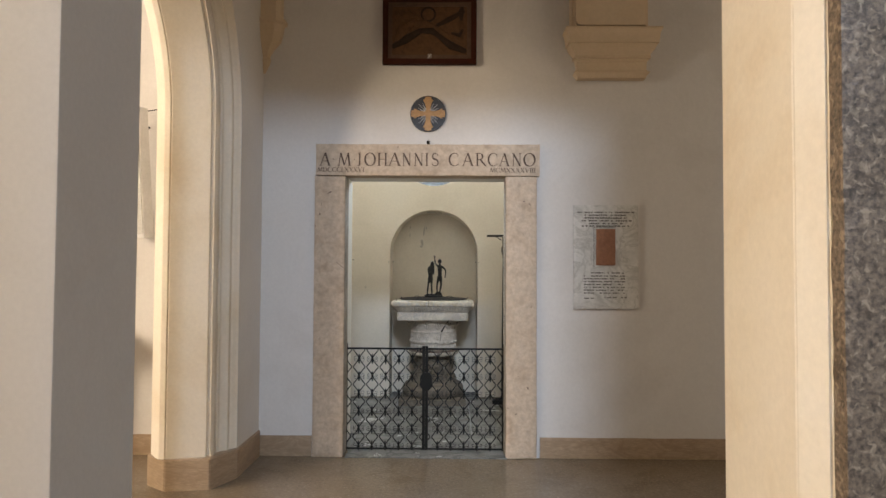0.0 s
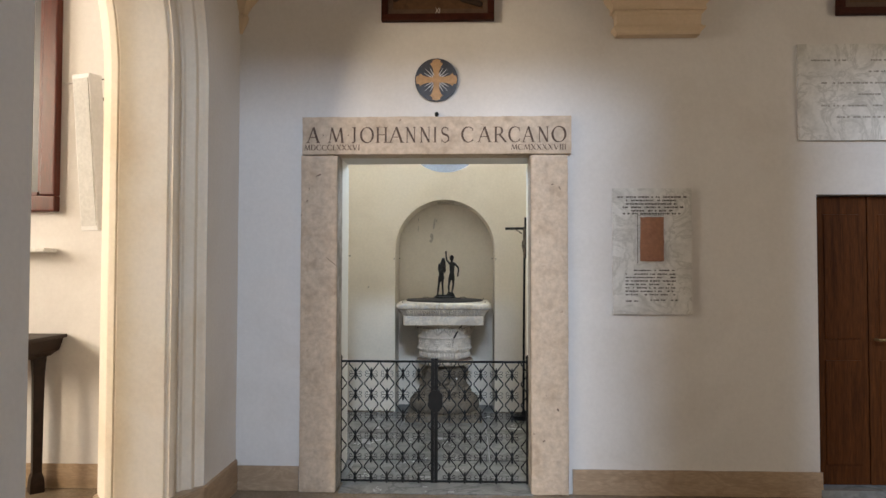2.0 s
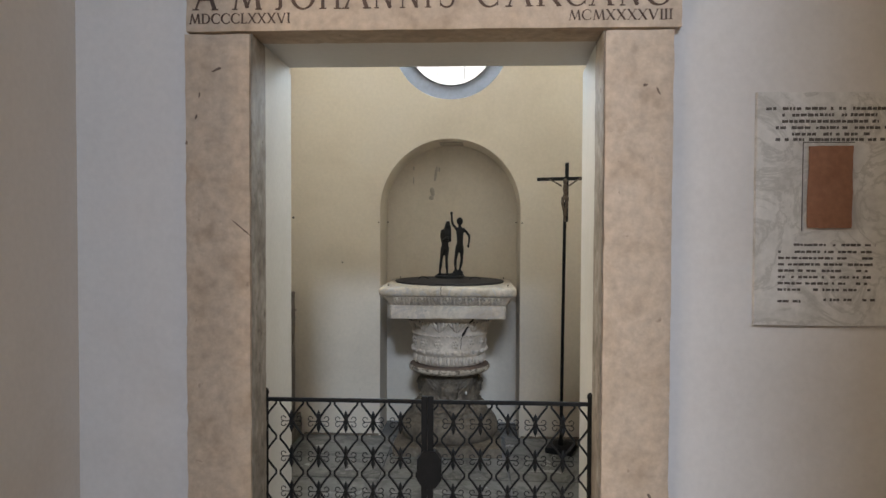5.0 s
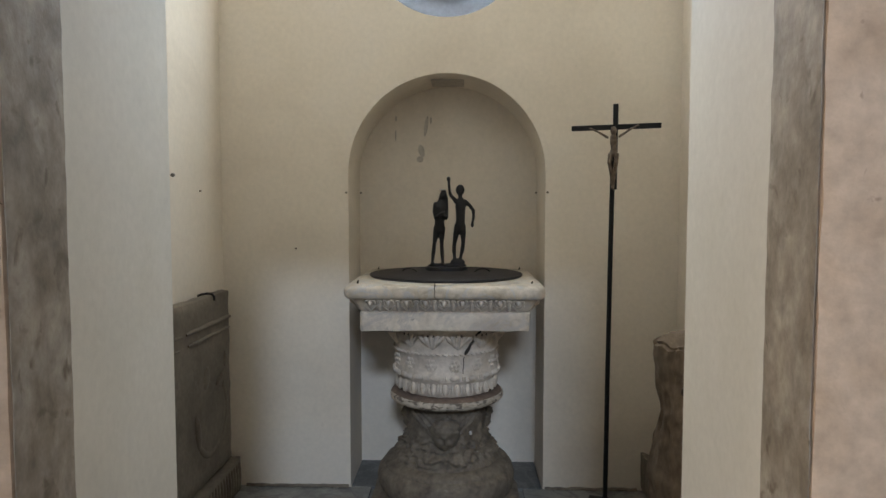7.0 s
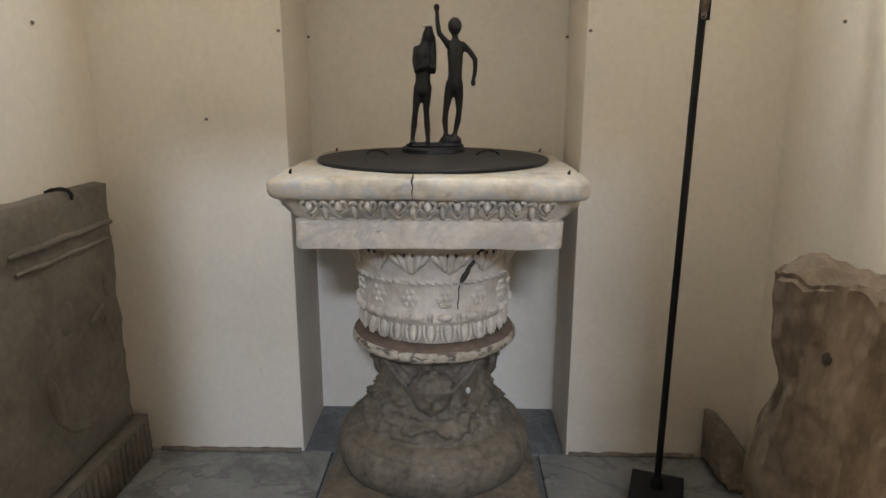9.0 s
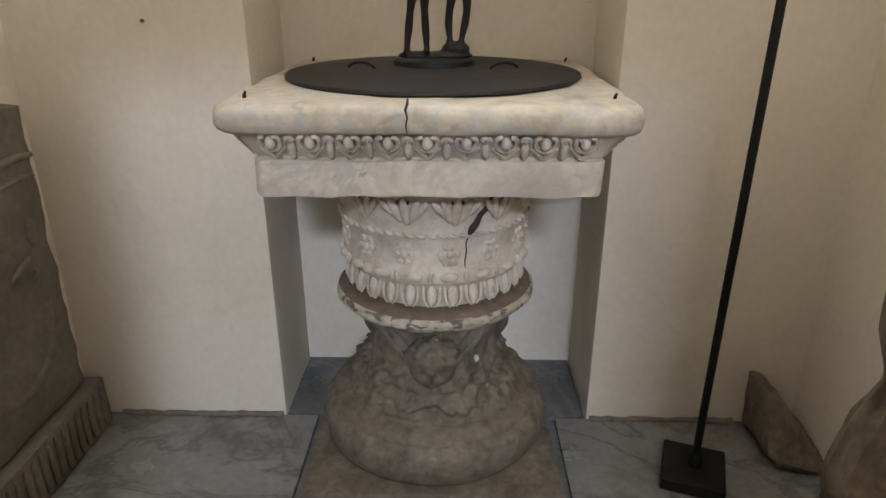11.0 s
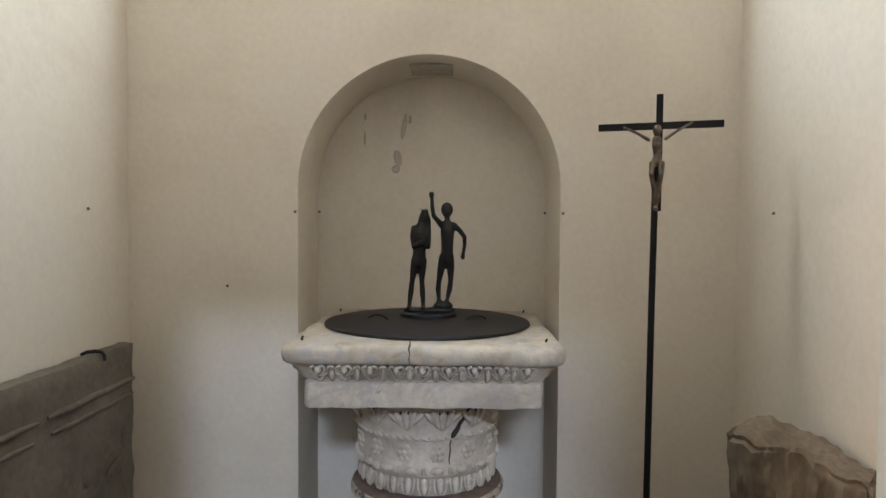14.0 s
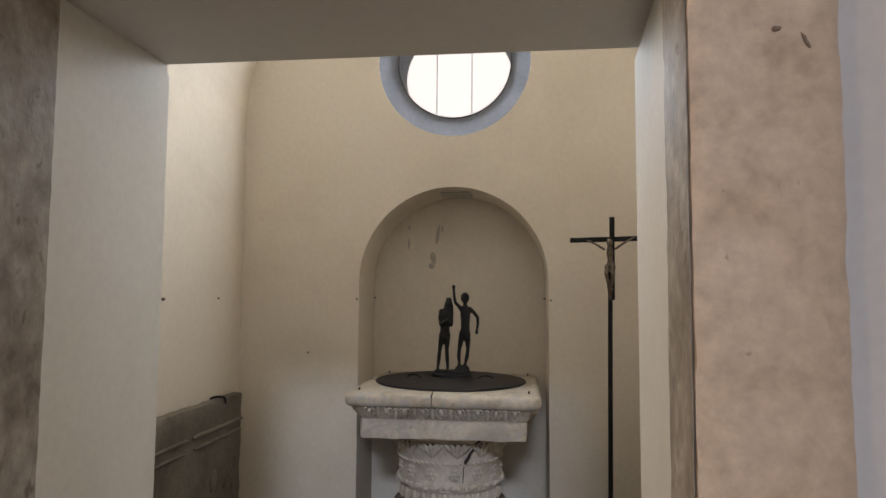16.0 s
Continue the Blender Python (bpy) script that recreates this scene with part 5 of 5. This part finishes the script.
def station(x0, x1, z0, z1, numeral, seed):
    """A framed copper relief of crossing beams, with its numeral below."""
    t = thing("relief_picture", ((x0 + x1) / 2, FACE, z0), "dark red framed copper relief picture hung on the wall", "picture", "framed reliefs along the wall")
    w, e = 0.042, 0.072
    for a, b in (((x0, z0), (x1, z0 + w)), ((x0, z1 - w), (x1, z1)), ((x0, z0 + w), (x0 + w, z1 - w)), ((x1 - w, z0 + w), (x1, z1 - w))):
        part("frame_bar", boxes(((a[0], FACE - 0.045, a[1]), (b[0], FACE - 0.001, b[1])), bevel=0.006), M_FRAMEWOOD, t)
    for a, b in (((x0 + w, z0 + w), (x1 - w, z0 + e)), ((x0 + w, z1 - e), (x1 - w, z1 - w)), ((x0 + w, z0 + e), (x0 + e, z1 - e)), ((x1 - e, z0 + e), (x1 - w, z1 - e))):
        part("inner_border", boxes(((a[0], FACE - 0.034, a[1]), (b[0], FACE - 0.004, b[1]))), M_BORDER, t, "dull brown inner border")
    part("relief_ground", boxes(((x0 + e, FACE - 0.026, z0 + e), (x1 - e, FACE - 0.004, z1 - e))), M_RELIEF, t)
    cx, bw, b0 = (x0 + x1) / 2, x1 - x0 - 2 * e, z0 + e
    limbs = (((-0.47, 0.12), (-0.32, 0.21), (-0.14, 0.33), 0.034, 1), ((-0.14, 0.32), (0.04, 0.34), (0.16, 0.24), 0.030, 1), ((0.10, 0.27), (0.28, 0.14), (0.46, 0.05), 0.032, 1),
             ((-0.06, 0.44), (0.14, 0.33), (0.36, 0.17), 0.026, 0), ((0.10, 0.41), (0.26, 0.49), (0.44, 0.58), 0.022, 1), ((-0.44, 0.57), (-0.26, 0.55), (-0.06, 0.45), 0.022, 0),
             ((-0.43, 0.22), (-0.34, 0.36), (-0.22, 0.46), 0.045, 0), ((0.30, 0.30), (0.40, 0.27), (0.44, 0.33), 0.018, 1), ((0.42, 0.48), (0.41, 0.55), (0.42, 0.62), 0.024, 1), ((-0.28, 0.44), (-0.10, 0.42), (0.04, 0.38), 0.034, 0))
    rnd = random.Random(seed)
    for a, b, c, rad, dark in limbs:
        pts = [(cx + (p[0] + rnd.uniform(-0.015, 0.015)) * bw, 0, b0 + (p[1] + rnd.uniform(-0.012, 0.012)) * bw) for p in (a, b, c)]
        limb = tube(pts, [rad * 0.55, rad, rad * 0.65], 10)
        blob(pts[0], (rad * 0.55,) * 3, bm=limb)
        blob(pts[2], (rad * 0.65,) * 3, bm=limb)
        part("relief_limb", turned(limb, Matrix.Translation((0, FACE - 0.026, 0)) @ Matrix.Diagonal((1, 0.32, 1, 1))), M_RELIEFDARK if dark else M_RELIEF, t, smooth=70)
    halo = ring_bm((cx - 0.02 * bw, 0, b0 + 0.55 * bw), 1, 0.052, 0.008, 20, 6)
    part("relief_ring", turned(halo, Matrix.Translation((0, FACE - 0.027, 0)) @ Matrix.Diagonal((1, 0.4, 1, 1))), M_RELIEFDARK, t, smooth=60)
    lettering("numeral", numeral, 0.028, 0.032, (cx - 0.014, FACE - 0.0345, z0 + 0.046), M_PALE, t, 0.002, "small white numeral")


station(-0.343, 0.363, 2.928, 3.44, "XI", 3)
station(2.462, 3.16, 2.94, 3.45, "XII", 4)

ton = thing("tondo", (0.002, FACE, 2.425), "round black mosaic tondo with an ochre cross", "tondo")
disc = prism([(0.002 + 0.135 * math.cos(radians(a)), 2.560 + 0.136 * math.sin(radians(a))) for a in range(0, 360, 12)], FACE - 0.014, FACE - 0.001, axis=1)
part("disc", disc, M_TONDOBLACK, ton)
crossbm = boxes()
arm = [(-0.020, -0.01), (-0.018, 0.055), (-0.028, 0.085), (-0.040, 0.100), (-0.026, 0.110), (-0.024, 0.124), (0.0, 0.130), (0.024, 0.124), (0.026, 0.110), (0.040, 0.100), (0.028, 0.085), (0.018, 0.055), (0.020, -0.01)]
for q in range(4):
    c, s = (1, 0, -1, 0)[q], (0, 1, 0, -1)[q]
    prism([(0.002 + x * c - z * s, 2.56 + x * s + z * c) for x, z in arm], FACE - 0.0175 - 0.0004 * q, FACE - 0.013, axis=1, bm=crossbm)
part("cross", crossbm, M_GOLD, ton, "ochre-gold flared cross")
for q in range(4):
    a = math.pi / 4 + q * math.pi / 2
    for d in (-0.28, 0, 0.28):
        L0, L1 = 0.03, 0.098 if d == 0 else 0.085
        part("ray", tube([(0.002 + L0 * math.cos(a + d), FACE - 0.0155, 2.56 + L0 * math.sin(a + d)), (0.002 + L1 * math.cos(a + d), FACE - 0.0155, 2.56 + L1 * math.sin(a + d))], [0.0034, 0.0012], 5), M_PALE, ton)

# corbels
def corbel(x0, x1, z0, z1, deep, name_label):
    t = thing("corbel", ((x0 + x1) / 2, FACE, z0), name_label, "corbel")
    prof = [(0.0, 0.715), (0.03, 0.72), (0.10, 0.785), (0.125, 0.785), (0.13, 0.745), (0.165, 0.74), (0.17, 0.725), (0.34, 0.735), (0.36, 0.755), (0.40, 0.76), (0.405, 0.80), (0.46, 0.80), (0.465, 0.785), (0.50, 0.80),
            (0.56, 0.86), (0.62, 0.895), (0.68, 0.91), (0.685, 0.94), (0.80, 0.95), (0.88, 0.962), (0.96, 0.992), (0.965, 1.0), (1.0, 1.0)]
    rings = []
    cx, hw = (x0 + x1) / 2, (x1 - x0) / 2
    for f, k in prof:
        z = z0 + (z1 - z0) * f
        w, d = hw * k, deep - hw * (1 - k)
        rings.append([(cx - w, FACE - 0.001, z), (cx - w, FACE - d, z), (cx + w, FACE - d, z), (cx + w, FACE - 0.001, z)])
    part("moulded_block", loft(rings), M_OCHRE, t, smooth=22)
    return t


corb = corbel(1.012, 1.715, 2.815, 3.168, 0.17, "moulded ochre plaster corbel high on the wall")


def rib_outline(x0, x1, z0, r):
    return [(x1, 4.78), (x1, z0), (x0 + r, z0)] + [(x0 + r - r * math.sin(radians(a)), z0 + r - r * math.cos(radians(a))) for a in range(15, 91, 15)] + [(x0, 4.78)]


part("vault_rib", prism(rib_outline(1.062, 1.62, 3.169, 0.05), FACE - 0.112, FACE - 0.001, axis=1), M_OCHRE, corb)
part("rib_face", prism(rib_outline(1.084, 1.592, 3.184, 0.045), FACE - 0.150, FACE - 0.113, axis=1), M_OCHRE, corb)
small = thing("corbel", (-1.2, FACE, 2.87), "small ochre scroll corbel in the wall corner", "corbel")
rings = []
for z, w, d in ((2.865, 0.012, 0.015), (2.92, 0.04, 0.03), (2.965, 0.055, 0.04), (2.985, 0.045, 0.03), (3.03, 0.07, 0.06), (3.10, 0.13, 0.10), (3.16, 0.145, 0.115), (3.215, 0.155, 0.12), (3.225, 0.175, 0.135), (3.25, 0.175, 0.135)):
    rings.append([(-1.244, FACE - 0.001, z), (-1.244, FACE - d, z), (-1.244 + w * 0.7, FACE - d, z), (-1.244 + w, FACE - d * 0.6, z), (-1.244 + w, FACE - 0.001, z)])
part("moulded_block", loft(rings), M_OCHRE, small, smooth=30)
part("vault_rib", prism([(-1.244, FACE - 0.001), (-1.244, FACE - 0.11), (-1.13, FACE - 0.11), (-1.10, FACE - 0.07), (-1.10, FACE - 0.001)], 3.25, 4.79), M_OCHRE, small)

# wooden door beside
dr = thing("door_1", (2.8, 5.12, 0.0), "dark walnut panelled wooden door, closed, in the plaster wall", "door", kind="structure")
part("leaf", boxes(((2.34, 5.085, 0.06), (2.662, 5.13, 1.832)), ((2.668, 5.085, 0.06), (3.245, 5.13, 1.832)), bevel=0.004), M_WOOD, dr)
for x0, x1 in ((2.40, 2.62), (2.73, 3.18)):
    for z0_, z1_ in ((0.18, 0.82), (0.95, 1.72)):
        part("panel", boxes(((x0, 5.078, z0_), (x1, 5.09, z1_)), bevel=0.005), M_WOOD, dr)
part("handle", tube([(2.70, 5.08, 0.95), (2.70, 5.03, 0.95), (2.73, 5.025, 0.952), (2.80, 5.025, 0.95)], [0.008, 0.008, 0.008, 0.006], 8), mat("dull_brass", [(0.35, 0.24, 0.10), (0.45, 0.32, 0.15)], 20, (0.3, 0.45), metal=0.9), dr, "dull brass lever handle", smooth=60)
structure("door_step", boxes(((2.332, FACE - 0.02, 0.0), (3.25, 5.2, 0.05)), bevel=0.004), M_GREYSLAB, "low pale grey stone door step", "step")

# ---------------------------------------------------------------- beyond the arch
sp = thing("column_speaker", (-2.03, 4.92, 1.60), "tall slim grey-white column loudspeaker tilted off the wall", "loudspeaker")
S = Matrix.Translation((-2.10, 4.93, 1.61)) @ Matrix.Rotation(radians(4.0), 4, "X") @ Matrix.Rotation(radians(-2.0), 4, "Y") @ Matrix.Rotation(radians(-14), 4, "Z")
part("housing", turned(boxes(((-0.065, -0.05, 0), (0.065, 0.05, 0.955)), bevel=0.008), S), M_SPEAKER, sp)
part("grille", turned(boxes(((-0.055, -0.055, 0.03), (0.055, -0.049, 0.925)), bevel=0.002), S), M_GRILLE, sp, "grey cloth front")
part("bracket", tube([(-2.11, FACE, 2.45), (-2.11, 4.9, 2.45)], 0.01, 6), M_IRON, sp)
part("bracket", tube([(-2.10, FACE, 1.75), (-2.10, 4.94, 1.75)], 0.01, 6), M_IRON, sp)
part("cable", tube([(-2.10, 4.93, 2.55), (-2.02, 5.0, 2.585), (-1.93, 5.026, 2.56), (-1.945, 5.027, 2.47), (-1.93, 5.027, 2.40)], 0.004, 5), M_IRON, sp, "thin dark cable", smooth=60)
structure("speaker_conduit", boxes(((-2.4, FACE - 0.008, 2.556), (-1.76, FACE - 0.001, 2.566))), M_PALE, "thin painted cable conduit along the wall", "conduit")

pic = thing("framed_painting", (-2.85, FACE, 1.73), "dark old painting in a polished reddish mahogany frame", "painting")
for x0, x1, z0_, z1_ in ((-3.32, -2.39, 1.735, 1.835), (-3.32, -2.39, 3.1, 3.2), (-2.49, -2.39, 1.835, 3.1), (-3.32, -3.22, 1.835, 3.1)):
    part("frame_bar", boxes(((x0, FACE - 0.06, z0_), (x1, FACE - 0.001, z1_)), bevel=0.012, segments=3), M_REDWOOD, pic)
part("frame_lip", boxes(((-2.512, FACE - 0.045, 1.86), (-2.49, FACE - 0.01, 3.08)), ((-3.2, FACE - 0.045, 1.835), (-2.512, FACE - 0.01, 1.858)), bevel=0.004), M_REDWOOD, pic)
part("canvas", boxes(((-3.24, FACE - 0.03, 1.82), (-2.47, FACE - 0.012, 3.12))), M_CANVAS, pic)
tagged(add("wall_shelf", boxes(((-2.85, 4.90, 1.478), (-2.405, FACE - 0.001, 1.502)), bevel=0.003), M_PALE), "narrow pale painted wall shelf", "shelf")
tab = thing("console_table", (-2.65, 4.8, 0), "dark walnut console table against the wall", "table")
part("tabletop", boxes(((-3.1, 4.60, 0.945), (-2.315, FACE - 0.02, 0.968)), bevel=0.006), M_DARKWOOD, tab)
apron = prism([(-3.06, 0.944), (-3.0, 0.83), (-2.42, 0.83), (-2.36, 0.87), (-2.335, 0.944)], 4.64, FACE - 0.03, axis=1)
part("apron", apron, M_DARKWOOD, tab)
for x in (-2.99, -2.46):
    for y in (4.70, 4.95):
        part("leg", tube([(x, y, 0.0), (x, y, 0.05), (x, y, 0.09), (x, y, 0.12), (x, y, 0.70), (x, y, 0.80), (x, y, 0.835)], [0.055, 0.055, 0.05, 0.036, 0.042, 0.05, 0.055], 4), M_DARKWOOD, tab)

# ---------------------------------------------------------------- chapel floor slabs
floor_c = thing("chapel_floor", (0, 6.4, 0.0), "grey marble slab floor of the chapel", "floor", kind="structure")
for x0, x1, y0, y1, m in ((-1.1, -0.372, 5.66, 6.42, M_GREYSLAB), (-1.1, -0.372, 6.424, 7.2, M_GREYSLAB), (-0.368, 0.362, 5.66, 6.42, M_GREYSLAB), (0.366, 1.1, 5.66, 6.42, M_GREYSLAB), (0.366, 1.1, 6.424, 7.2, M_GREYSLAB),
                          (-0.368, 0.362, 6.424, 6.786, M_GREYSLAB), (-0.48, 0.465, 7.202, 7.55, M_DARKSLAB)):
    part("floor_slab", rough_box((x0, y0, 0.0), (x1 - 0.004, y1 - 0.004, 0.02), 0.09, 0.0012, 5, 0.003), m, floor_c, smooth=40)
